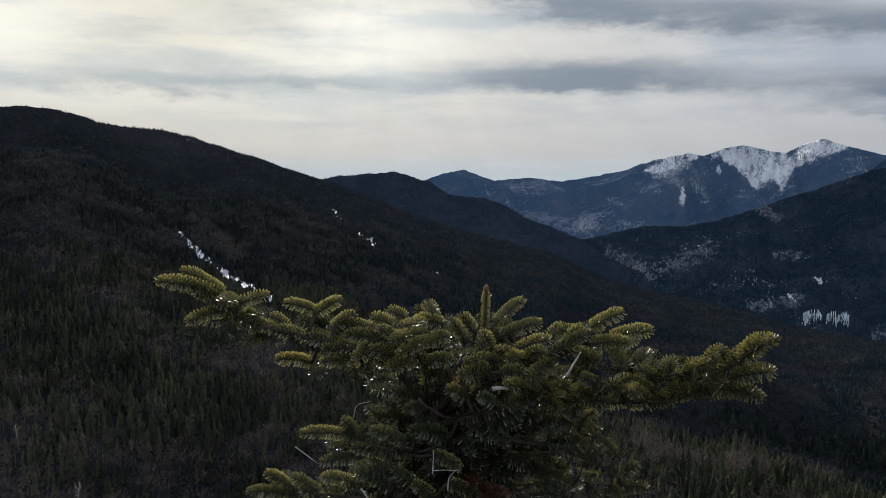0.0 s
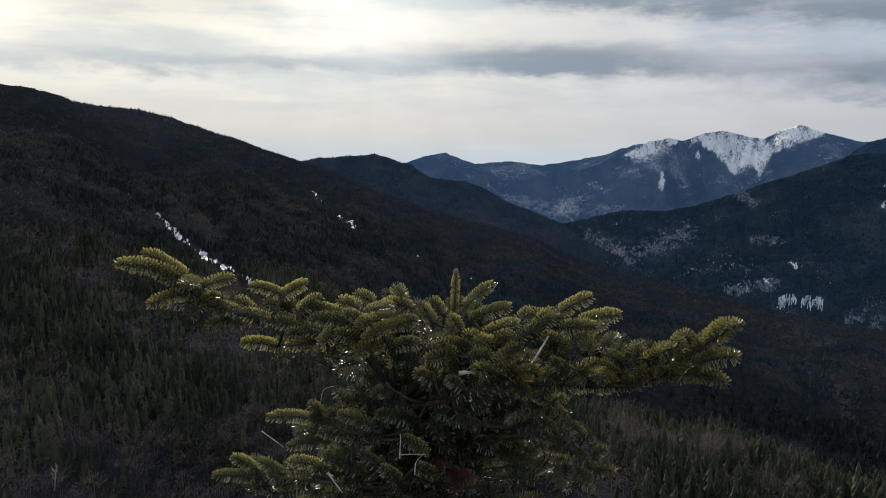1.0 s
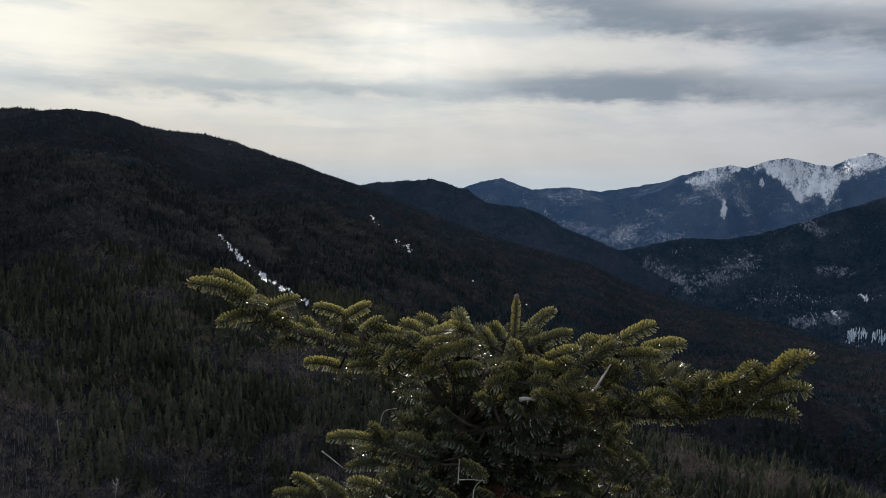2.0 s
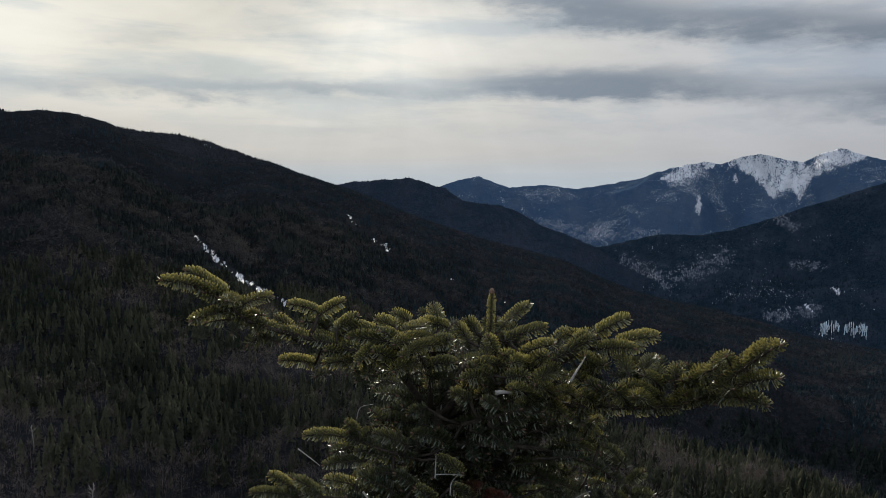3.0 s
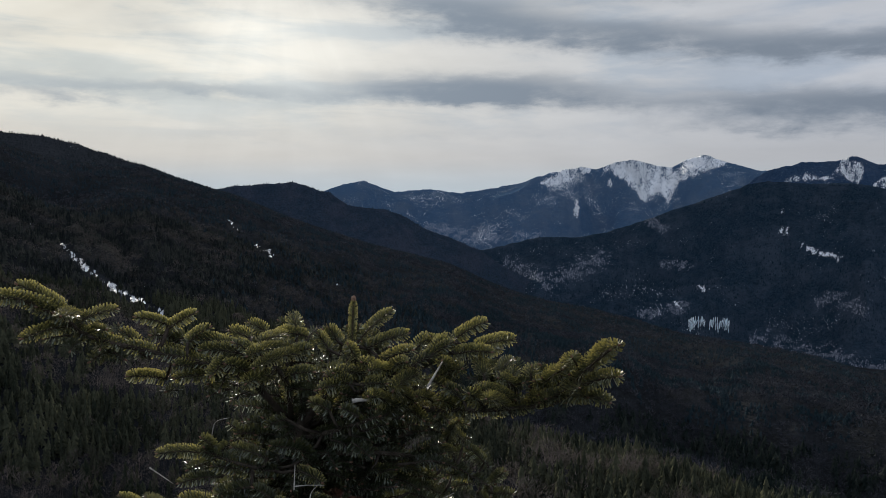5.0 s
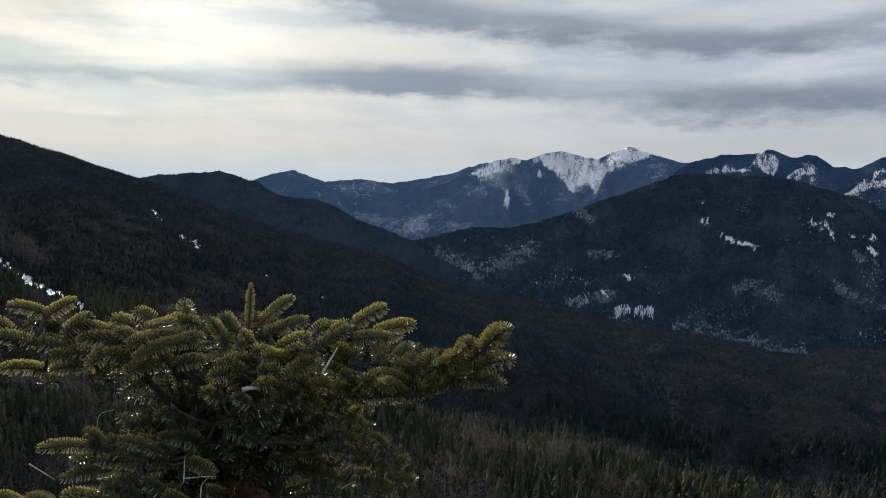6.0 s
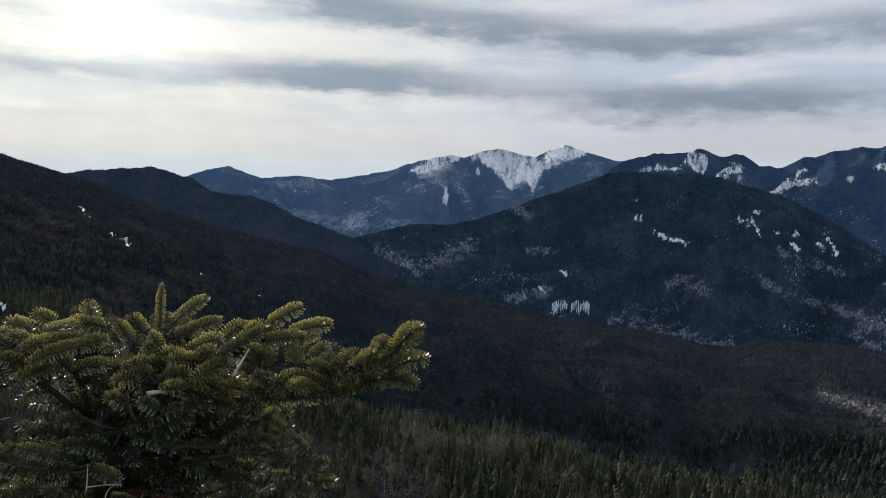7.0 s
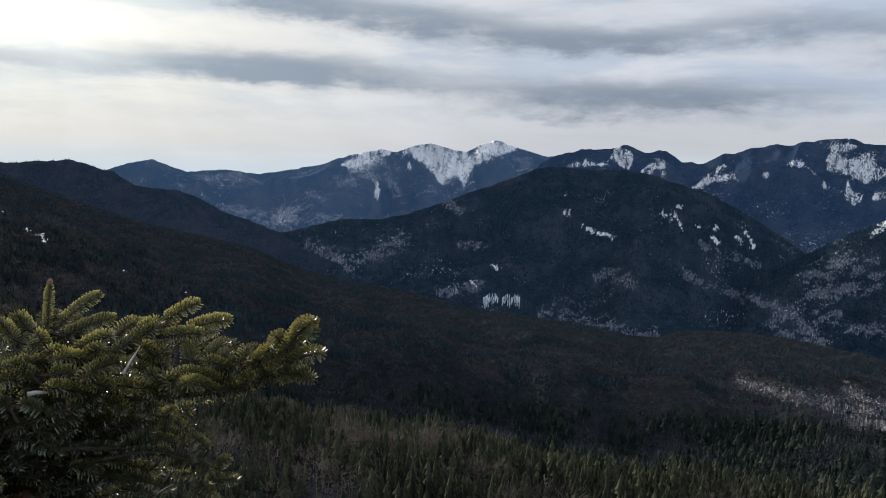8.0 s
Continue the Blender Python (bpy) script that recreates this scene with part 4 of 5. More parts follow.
def lone_tree(kind, high, tint):
    """A spruce or a leafless hardwood: a trunk and a crown."""
    if kind == "spruce":
        tree = tagged(new("spruce_tree"), "slender dark green spruce with ragged drooping boughs in mixed forest", "spruce tree", "spruces below the knob")
        verts, tris = tiered(shaper, 12, 11, 0.17)
        crown_mat, trunk = CONIFER, lone_trunk(0.9 * high, 0.09, BARE_WOOD)
    else:
        tree = tagged(new("hardwood_tree"), "leafless grey-brown hardwood with a rounded twiggy crown", "hardwood tree", "hardwoods below the knob")
        verts, tris = bare_crown(shaper, 150)
        crown_mat, trunk = BARE_WOOD, lone_trunk(0.7 * high, 0.08, BARE_WOOD)
    for name, me in (("trunk", trunk), ("crown", lone_mesh("crown", verts * high, tris, crown_mat, tint))):
        new(name, me).parent = tree
    return tree


placer = random.Random(31)
for kind, models, count in (("spruce", 7, 130), ("hardwood", 5, 60)):
    originals = [lone_tree(kind, placer.uniform(8.0, 11.0), placer.uniform(0.25, 0.75)) for _ in range(models)]
    for k in range(count):
        if k % 2:
            bear_at, reach = placer.uniform(5, 48), placer.gauss(428, 9)
        else:
            bear_at, reach = placer.uniform(-34, -6), placer.uniform(284, 380)
        x, y = reach * math.sin(radians(bear_at)), reach * math.cos(radians(bear_at))
        z = float(near_height(np.array([x]), np.array([y]))[0])
        where = pose(x, y, z - 0.3, 0, 0, placer.uniform(0, 360))
        if k < models:
            originals[k].matrix_basis = where
        else:
            copy_thing(originals[k % models], where @ Matrix.Scale(placer.uniform(0.85, 1.15) * (1.0 if k % 2 else 0.8), 4))


# ---- the fir on the knob ----
def part(name, bm, mat, parent, label=""):
    """Links a bmesh as one mesh object under a thing or a part."""
    me = bpy.data.meshes.new(name)
    bm.to_mesh(me)
    bm.free()
    me.materials.append(mat)
    ob = new(name, me)
    ob.parent = parent
    return tagged(ob, label)


def tube(bm, points, radii, sides=7):
    """A tapered, slightly knobbly stem through some points."""
    rings, pts = [], [Vector(p) for p in points]
    for k, p in enumerate(pts):
        way = (pts[min(k + 1, len(pts) - 1)] - pts[max(k - 1, 0)]).normalized()
        side = way.orthogonal().normalized()
        up = way.cross(side)
        rings.append([bm.verts.new(p + (side * math.cos(a) + up * math.sin(a)) * radii[k] * random.uniform(0.88, 1.12))
                      for a in (2 * math.pi * i / sides for i in range(sides))])
    for a, b in zip(rings[:-1], rings[1:]):
        for i in range(sides):
            bm.faces.new((a[i], a[(i + 1) % sides], b[(i + 1) % sides], b[i])).smooth = True
    bm.faces.new(rings[0][::-1]), bm.faces.new(rings[-1])


def curve_points(points, steps=5):
    """A rounded line through a few points."""
    p = [Vector(q) for q in points]
    p = [p[0] * 2 - p[1]] + p + [p[-1] * 2 - p[-2]]
    out = []
    for a, b, c, d in zip(p, p[1:], p[2:], p[3:]):
        for k in range(steps):
            t = k / steps
            out.append(0.5 * (2 * b + (c - a) * t + (2 * a - 5 * b + 4 * c - d) * t * t + (3 * b - a - 3 * c + d) * t**3))
    return out + [p[-2]]


def shoot(parent, base, tip, density=1.0, light_tone=0.3, length=0.0112, dead=False):
    """A twig set all round with short flat needles, swept forward and up, and a bud at its end."""
    base, tip = Vector(base), Vector(tip)
    axis = tip - base
    long = max(axis.length - 0.004, 0.022)
    axis.normalize()
    side = axis.cross(Vector((0, 0, 1)))
    side = side.normalized() if side.length > 0.1 else axis.orthogonal().normalized()
    up = side.cross(axis)
    sag = Vector((0, 0, -0.05 * long))
    verts, faces, tone, mats = [], [], [], []

    def at(t):
        return base + axis * long * t + sag * (4 * t * (1 - t)) * -1.0

    # twig
    for k in range(4):
        c = at(k / 3)
        for i in range(5):
            a = 2 * math.pi * i / 5
            verts.append(c + (side * math.cos(a) + up * math.sin(a)) * (0.0019 - 0.0003 * k))
            tone.append(0.0)
    for k in range(3):
        for i in range(5):
            j = (i + 1) % 5
            faces.append((5 * k + i, 5 * k + j, 5 * k + 5 + j, 5 * k + 5 + i)), mats.append(1)
    # bud: a small scaly knob
    tipc = at(1.0)
    start = len(verts)
    for k, (o, r) in enumerate(((0.0, 0.0012), (0.002, 0.0015), (0.004, 0.001), (0.005, 0.0003))):
        for i in range(6):
            a = 2 * math.pi * (i + 0.5 * (k % 2)) / 6
            verts.append(tipc + axis * o + (side * math.cos(a) + up * math.sin(a)) * r), tone.append(0.0)
    for k in range(3):
        for i in range(6):
            j = (i + 1) % 6
            faces.append((start + 6 * k + i, start + 6 * k + j, start + 6 * k + 6 + j, start + 6 * k + 6 + i)), mats.append(2)
    # needles: short flat blades that sweep up and forward from all round the twig, with blunt, paler tips
    n = int(long / 0.00027 * density)
    pale = [0.0] * len(verts)
    for k in range(n):
        t = ((k + 0.5 + random.uniform(-0.4, 0.4)) / n) ** 0.95
        a = k * 2.39996 + random.uniform(-0.1, 0.1)
        low = max(-math.sin(a), 0.0)
        if low > 0.3 and random.random() < 0.4:
            continue
        out = (side * math.cos(a) + up * (math.sin(a) + 0.12)).normalized()
        end = max(t - 0.82, 0) / 0.18
        lean = random.uniform(0.06, 0.2) + 0.8 * end
        way = (out + axis * lean).normalized()
        turned = (way + up * (0.3 if low < 0.3 else -0.15) + axis * random.uniform(0.1, 0.4)).normalized()
        ln = length * random.uniform(0.92, 1.06) * (1.0 - 0.34 * end) * (0.88 if low > 0.3 else 1.0 - 0.10 * max(math.sin(a), 0.0))
        flat = (axis - way * axis.dot(way)).normalized()
        twist = random.gauss(0, 0.25)
        flat = flat * math.cos(twist) + way.cross(flat) * math.sin(twist)
        r0 = at(t)
        w0, w1, w2 = 0.0005, 0.00085, 0.00072
        p1 = r0 + way * ln * 0.72
        p2 = p1 + turned * ln * 0.28
        i = len(verts)
        verts += [r0 - flat * w0, r0 + flat * w0, p1 - flat * w1, p1 + flat * w1, p2 - flat * w2, p2 + flat * w2]
        # outer tips are painted sunlit; tones under 0.15 paint shaded inner shoots
        tn = min(max(light_tone + random.gauss(0, 0.13 if light_tone > 0.15 else 0.04) + 0.25 * max(t - 0.6, 0), 0), 1)
        tone += [0.0] * 2 + [tn * 0.6] * 2 + [min(tn + (0.56 if light_tone > 0.15 else 0.06), 1)] * 2
        pale += [0.8 if low > 0.3 and random.random() < 0.3 else 0.0] * 6
        faces += [(i, i + 1, i + 3, i + 2), (i + 2, i + 3, i + 5, i + 4)]
        mats += [0, 0]
    me = bpy.data.meshes.new("shoot")
    me.from_pydata(verts, [], faces)
    me.polygons.foreach_set("material_index", np.array(mats, dtype=np.int32))
    me.attributes.new("tint", "FLOAT", "POINT").data.foreach_set("value", np.array(tone, dtype=np.float32))
    me.attributes.new("pale", "FLOAT", "POINT").data.foreach_set("value", np.array(pale, dtype=np.float32))
    for m in (DEAD_NEEDLES if dead else NEEDLES, BARK, BUD):
        me.materials.append(m)
    me.update()
    ob = new("shoot", me)
    ob.parent = parent
    return ob


# the leader is young, with shorter needles
SLIM = ((0.063, 1.089, -0.15),)


def bough(tree, stem, shoots, thick=0.0045, light_tone=0.3, label="", fill=(0.8, -0.8), dead=False, density=1.0, needle=0.0118, drop=0.024):
    """A branch with its needled shoots; a thin twig joins each shoot to the branch."""
    pts = curve_points(stem)
    bm = bmesh.new()
    tube(bm, pts, [thick * (1 - 0.72 * k / (len(pts) - 1)) for k in range(len(pts))])
    for base, tip in shoots:
        q = min(pts, key=lambda p: (p - Vector(base)).length)
        if (q - Vector(base)).length > 0.004:
            mid = (q + Vector(base)) / 2 + Vector((0, 0, -0.004))
            tube(bm, [q, mid, Vector(base)], [0.0026, 0.0022, 0.0019], 5)
    branch = part("branch", bm, BARK, tree, label)
    for base, tip in shoots:
        slim = 0.0072 if tip in SLIM else needle * random.uniform(0.94, 1.06)
        shoot(branch, base, tip, density, light_tone + random.uniform(-0.12, 0.12), slim, dead=dead)
        # side shoots behind and below the leading ones
        for turn in fill:
            a, b = Vector(base), Vector(tip)
            way = Matrix.Rotation(turn + random.uniform(-0.3, 0.3), 3, Vector((0, 0, 1))) @ (b - a)
            start = a - (b - a) * random.uniform(0.0, 0.3) + Vector((random.uniform(-0.006, 0.006), random.uniform(0.010, 0.030), random.uniform(-drop, -drop / 3)))
            # a lower tone puts the shade of the leading shoots into their colour
            shoot(branch, start, start + way.normalized() * random.uniform(0.032, 0.046), 0.7, light_tone - 0.34, dead=dead)
    # the outer stem carries needles too
    outer = pts[int(len(pts) * 0.22)::2]
    for p, q in zip(outer[:-1], outer[1:]):
        shoot(branch, p, q, 0.7 * min(density, 1.0), light_tone - 0.1)
    return branch


tree = tagged(new("fir_tree"), "small wind-shaped balsam fir with glossy green needles on the knob", "fir tree")
tree.location = (0, 0, -0.002)
TRUNK = [(0.0, 1.06, -2.25), (0.01, 1.07, -1.5), (-0.01, 1.05, -0.9), (-0.01, 1.04, -0.5), (-0.01, 1.04, -0.33), (0.03, 1.06, -0.25)]
bm = bmesh.new()
pts = curve_points(TRUNK)
tube(bm, pts, [0.034 - 0.027 * (k / (len(pts) - 1)) ** 0.7 for k in range(len(pts))], 10)
part("trunk", bm, BARK, tree, "grey-brown resinous bark")

# left bough
bough(tree, [(-0.029, 1.036, -0.308), (-0.067, 0.884, -0.211), (-0.15, 0.902, -0.189), (-0.23, 0.878, -0.161), (-0.245, 0.838, -0.133), (-0.271, 0.816, -0.114)], [
    ((-0.247, 0.847, -0.128), (-0.298, 0.778, -0.099)),
    ((-0.248, 0.844, -0.123), (-0.296, 0.844, -0.095)),
    ((-0.245, 0.881, -0.142), (-0.229, 0.78, -0.121)),
    ((-0.238, 0.865, -0.139), (-0.21, 0.907, -0.133)),
    ((-0.244, 0.858, -0.144), (-0.278, 0.806, -0.148)),
    ((-0.223, 0.901, -0.169), (-0.24, 0.905, -0.15)),
    ((-0.226, 0.897, -0.166), (-0.219, 0.866, -0.173)),
    ((-0.19, 0.91, -0.175), (-0.212, 0.922, -0.16)),
    ((-0.156, 0.914, -0.154), (-0.195, 0.911, -0.143)),
    ((-0.156, 0.915, -0.158), (-0.123, 0.919, -0.139)),
    ((-0.132, 0.901, -0.173), (-0.107, 0.915, -0.156)),
    ((-0.167, 0.945, -0.226), (-0.211, 0.932, -0.218)),
    ((-0.112, 0.91, -0.21), (-0.143, 0.873, -0.192)),
    ((-0.098, 0.896, -0.212), (-0.151, 0.904, -0.216)),
] + [
    ((-0.125, 0.911, -0.195), (-0.172, 0.917, -0.181)),
], needle=0.0108)

# left inner bough
bough(tree, [(-0.024, 1.036, -0.308), (-0.022, 0.955, -0.242), (-0.038, 0.891, -0.195), (-0.071, 0.883, -0.174)], [
    ((-0.062, 0.881, -0.185), (-0.119, 0.896, -0.181)),
    ((-0.08, 0.895, -0.177), (-0.125, 0.91, -0.169)),
    ((-0.05, 0.88, -0.21), (-0.085, 0.855, -0.188)),
    ((0.001, 0.984, -0.209), (-0.051, 0.838, -0.191)),
    ((-0.062, 0.915, -0.172), (-0.09, 0.925, -0.163)),
    ((-0.047, 0.963, -0.174), (-0.073, 0.973, -0.162)),
    ((-0.011, 0.994, -0.179), (-0.022, 1.028, -0.161)),
    ((0.001, 0.998, -0.187), (-0.039, 0.988, -0.178)),
    ((-0.022, 0.963, -0.197), (-0.06, 0.85, -0.18)),
    ((-0.022, 0.955, -0.2), (0.01, 0.962, -0.195)),
    ((-0.038, 0.897, -0.214), (-0.059, 0.832, -0.207)),
    ((-0.084, 0.883, -0.189), (-0.103, 0.87, -0.208)),
    ((-0.021, 0.931, -0.222), (0.014, 0.931, -0.218)),
    ((-0.052, 0.915, -0.178), (-0.022, 0.978, -0.181)),
])

# top bough
bough(tree, [(-0.009, 1.04, -0.32), (0.024, 0.975, -0.261), (0.047, 0.968, -0.226), (0.059, 1.05, -0.207)], [
    ((0.06, 1.068, -0.206), (0.063, 1.089, -0.15)),
    ((0.071, 1.087, -0.209), (0.123, 1.134, -0.173)),
    ((0.066, 1.007, -0.226), (0.053, 1.0, -0.196)),
    ((0.071, 0.968, -0.231), (0.034, 0.93, -0.22)),
    ((0.1, 0.982, -0.234), (0.069, 0.947, -0.21)),
    ((0.041, 1.046, -0.204), (0.025, 1.061, -0.184)),
    ((0.028, 1.019, -0.209), (0.011, 1.03, -0.186)),
    ((0.098, 1.063, -0.218), (0.09, 1.1, -0.201)),
    ((0.073, 0.934, -0.237), (0.103, 0.921, -0.233)),
    ((0.051, 0.943, -0.239), (0.018, 0.914, -0.236)),
], needle=0.0126)

# centre bough
bough(tree, [(0.003, 1.038, -0.319), (0.066, 0.946, -0.249), (0.129, 0.976, -0.228), (0.198, 0.998, -0.197)], [
    ((0.081, 1.057, -0.216), (0.143, 1.068, -0.197)),
    ((0.099, 1.006, -0.225), (0.14, 0.971, -0.201)),
    ((0.143, 1.008, -0.211), (0.168, 1.033, -0.195)),
    ((0.189, 1.001, -0.202), (0.162, 1.026, -0.201)),
    ((0.201, 1.012, -0.195), (0.244, 1.007, -0.171)),
    ((0.226, 1.006, -0.208), (0.284, 1.01, -0.197)),
    ((0.197, 0.991, -0.212), (0.245, 0.972, -0.207)),
    ((0.186, 0.969, -0.236), (0.171, 0.932, -0.207)),
    ((0.179, 0.969, -0.236), (0.197, 0.922, -0.216)),
    ((0.162, 0.981, -0.215), (0.193, 1.022, -0.194)),
    ((0.116, 0.983, -0.235), (0.078, 0.924, -0.216)),
    ((0.143, 0.975, -0.237), (0.107, 0.902, -0.237)),
    ((0.234, 0.998, -0.216), (0.268, 1.027, -0.213)),
    ((0.107, 0.987, -0.231), (0.129, 0.943, -0.211)),
] + [
    ((0.057, 0.939, -0.238), (0.025, 0.938, -0.224)),
], needle=0.0134)

# right bough
bough(tree, [(0.013, 1.054, -0.329), (0.134, 1.01, -0.291), (0.207, 0.963, -0.284), (0.274, 0.939, -0.277), (0.32, 0.894, -0.242), (0.322, 0.814, -0.194), (0.328, 0.758, -0.161)], [
    ((0.225, 0.927, -0.23), (0.229, 0.992, -0.223)),
    ((0.25, 0.955, -0.233), (0.279, 1.015, -0.229)),
    ((0.259, 0.938, -0.242), (0.276, 0.975, -0.233)),
    ((0.294, 0.962, -0.246), (0.299, 0.977, -0.228)),
    ((0.314, 0.948, -0.242), (0.318, 0.934, -0.219)),
    ((0.321, 0.922, -0.236), (0.319, 0.847, -0.186)),
    ((0.324, 0.843, -0.205), (0.335, 0.749, -0.154)),
    ((0.327, 0.834, -0.218), (0.357, 0.798, -0.2)),
    ((0.326, 0.874, -0.241), (0.346, 0.8, -0.231)),
    ((0.249, 0.913, -0.26), (0.187, 0.938, -0.266)),
    ((0.261, 0.927, -0.26), (0.204, 0.873, -0.23)),
    ((0.292, 0.955, -0.277), (0.293, 0.915, -0.25)),
    ((0.27, 0.943, -0.248), (0.239, 0.913, -0.227)),
    ((0.329, 0.811, -0.19), (0.334, 0.779, -0.158)),
] + [
    ((0.305, 0.952, -0.255), (0.313, 0.877, -0.209)),
    ((0.114, 0.962, -0.277), (0.075, 0.866, -0.233)),
    ((0.149, 0.992, -0.285), (0.106, 0.901, -0.238)),
    ((0.181, 1.002, -0.291), (0.137, 0.916, -0.248)),
    ((0.202, 0.96, -0.281), (0.164, 0.918, -0.254)),
    ((0.13, 0.982, -0.282), (0.153, 0.959, -0.294)),
    ((0.172, 1.001, -0.29), (0.192, 1.003, -0.311)),
], needle=0.0132, drop=0.012)

# right bough low
bough(tree, [(0.134, 1.01, -0.291), (0.221, 0.905, -0.265), (0.294, 0.947, -0.275)], [
    ((0.192, 0.961, -0.269), (0.169, 0.96, -0.276)),
    ((0.217, 0.891, -0.256), (0.193, 0.861, -0.231)),
    ((0.251, 0.92, -0.269), (0.209, 0.833, -0.231)),
    ((0.318, 0.936, -0.255), (0.29, 0.936, -0.237)),
    ((0.325, 0.906, -0.254), (0.328, 0.825, -0.231)),
    ((0.318, 0.936, -0.258), (0.291, 0.907, -0.259)),
    ((0.198, 0.925, -0.257), (0.174, 0.939, -0.242)),
    ((0.188, 0.962, -0.258), (0.159, 0.96, -0.238)),
], needle=0.0132, drop=0.010)

# low right bough
bough(tree, [(-0.012, 1.039, -0.361), (0.096, 1.016, -0.353), (0.201, 1.105, -0.405), (0.266, 1.082, -0.435)], [
    ((0.232, 1.128, -0.38), (0.167, 1.015, -0.313)),
    ((0.201, 1.105, -0.372), (0.208, 1.02, -0.312)),
    ((0.261, 1.107, -0.406), (0.235, 1.122, -0.385)),
    ((0.269, 1.093, -0.434), (0.29, 1.087, -0.412)),
    ((0.272, 1.085, -0.447), (0.299, 1.065, -0.441)),
    ((0.2, 1.121, -0.459), (0.131, 1.076, -0.423)),
    ((0.086, 1.004, -0.371), (0.122, 1.057, -0.405)),
    ((0.215, 1.122, -0.395), (0.159, 1.058, -0.363)),
    ((0.239, 1.105, -0.427), (0.202, 1.108, -0.423)),
    ((0.247, 1.091, -0.449), (0.262, 1.064, -0.46)),
    ((0.177, 1.12, -0.433), (0.125, 1.045, -0.383)),
    ((0.144, 1.077, -0.395), (0.182, 1.085, -0.376)),
], light_tone=0.13)

# low centre bough
bough(tree, [(-0.017, 1.044, -0.341), (0.044, 0.953, -0.298), (0.091, 0.921, -0.274)], [
    ((0.075, 0.937, -0.297), (0.105, 0.944, -0.29)),
    ((0.093, 0.934, -0.282), (0.13, 0.963, -0.268)),
    ((0.057, 0.944, -0.304), (0.086, 0.952, -0.316)),
    ((0.065, 0.922, -0.274), (0.043, 0.923, -0.261)),
    ((0.031, 0.964, -0.315), (0.073, 0.962, -0.334)),
    ((0.003, 0.973, -0.337), (-0.016, 0.967, -0.316)),
    ((-0.025, 0.969, -0.288), (-0.053, 0.971, -0.298)),
    ((0.03, 0.947, -0.272), (0.003, 0.952, -0.26)),
], light_tone=0.13)

# low left bough
bough(tree, [(-0.033, 1.014, -0.372), (-0.08, 0.98, -0.35), (-0.133, 0.991, -0.334)], [
    ((-0.134, 1.0, -0.339), (-0.196, 1.005, -0.339)),
    ((-0.12, 0.999, -0.332), (-0.136, 0.993, -0.316)),
    ((-0.109, 0.987, -0.367), (-0.168, 0.993, -0.376)),
    ((-0.051, 0.977, -0.341), (-0.1, 0.991, -0.329)),
    ((0.006, 0.973, -0.337), (-0.045, 0.943, -0.313)),
    ((-0.075, 0.983, -0.36), (-0.123, 0.984, -0.351)),
    ((-0.101, 1.002, -0.328), (-0.118, 0.986, -0.342)),
    ((-0.07, 0.971, -0.376), (-0.117, 0.971, -0.385)),
    ((-0.013, 0.967, -0.355), (0.023, 0.928, -0.359)),
], light_tone=0.13)

# lowest left bough
bough(tree, [(-0.033, 0.999, -0.437), (-0.116, 0.962, -0.411), (-0.196, 0.989, -0.415)], [
    ((-0.203, 1.0, -0.417), (-0.242, 0.996, -0.389)),
    ((-0.198, 0.996, -0.423), (-0.265, 0.983, -0.411)),
    ((-0.118, 0.977, -0.398), (-0.164, 0.985, -0.392)),
    ((-0.137, 0.975, -0.421), (-0.181, 0.98, -0.423)),
    ((-0.069, 0.963, -0.397), (-0.107, 0.969, -0.385)),
    ((-0.041, 0.958, -0.39), (-0.069, 0.962, -0.372)),
    ((-0.167, 0.987, -0.416), (-0.207, 0.994, -0.394)),
    ((-0.013, 0.955, -0.408), (-0.041, 0.949, -0.386)),
    ((0.006, 0.959, -0.39), (0.039, 0.965, -0.407)),
], light_tone=0.13)

# twigs and shoots inside the crown, and the lower whorls down to the ground
maker = random.Random(21)
for z0 in (-0.30, -0.34, -0.38, -0.42, -0.46, -0.50, -0.56, -0.66, -0.80, -0.96, -1.14, -1.34, -1.56):
    for k in range(3 if z0 > -0.45 else 4 if z0 > -0.55 else 5):
        a = maker.uniform(0, 2 * math.pi)
        reach = maker.uniform(0.05, 0.09) if z0 > -0.45 else maker.uniform(0.10, 0.17) if z0 > -0.55 else maker.uniform(0.28, 0.42)
        root = Vector((-0.01, 1.04, z0))
        way = Vector((math.cos(a), math.sin(a), 0.12))
        end = root + way * reach
        nearest = 1.03 if z0 > -0.45 else 0.86
        if end.y < nearest:
            end.y = nearest + maker.uniform(0, 0.05)
        mid = root.lerp(end, 0.5) + Vector((0, 0, -0.02))
        side = way.cross(Vector((0, 0, 1))).normalized()
        made = []
        for t in (0.35, 0.5, 0.65, 0.8):
            p = root.lerp(end, t)
            for s in (-1, 1):
                q = p + (side * s * 0.75 + way * 0.6 + Vector((0, 0, maker.uniform(-0.1, 0.35)))).normalized() * maker.uniform(0.04, 0.06)
                made.append((tuple(p), tuple(q)))
        made.append((tuple(root.lerp(end, 0.9)), tuple(end + way * 0.04)))
        # tone 0 puts the shade inside the crown into the needle colour
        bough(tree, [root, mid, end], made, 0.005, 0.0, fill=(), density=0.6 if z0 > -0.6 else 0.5)


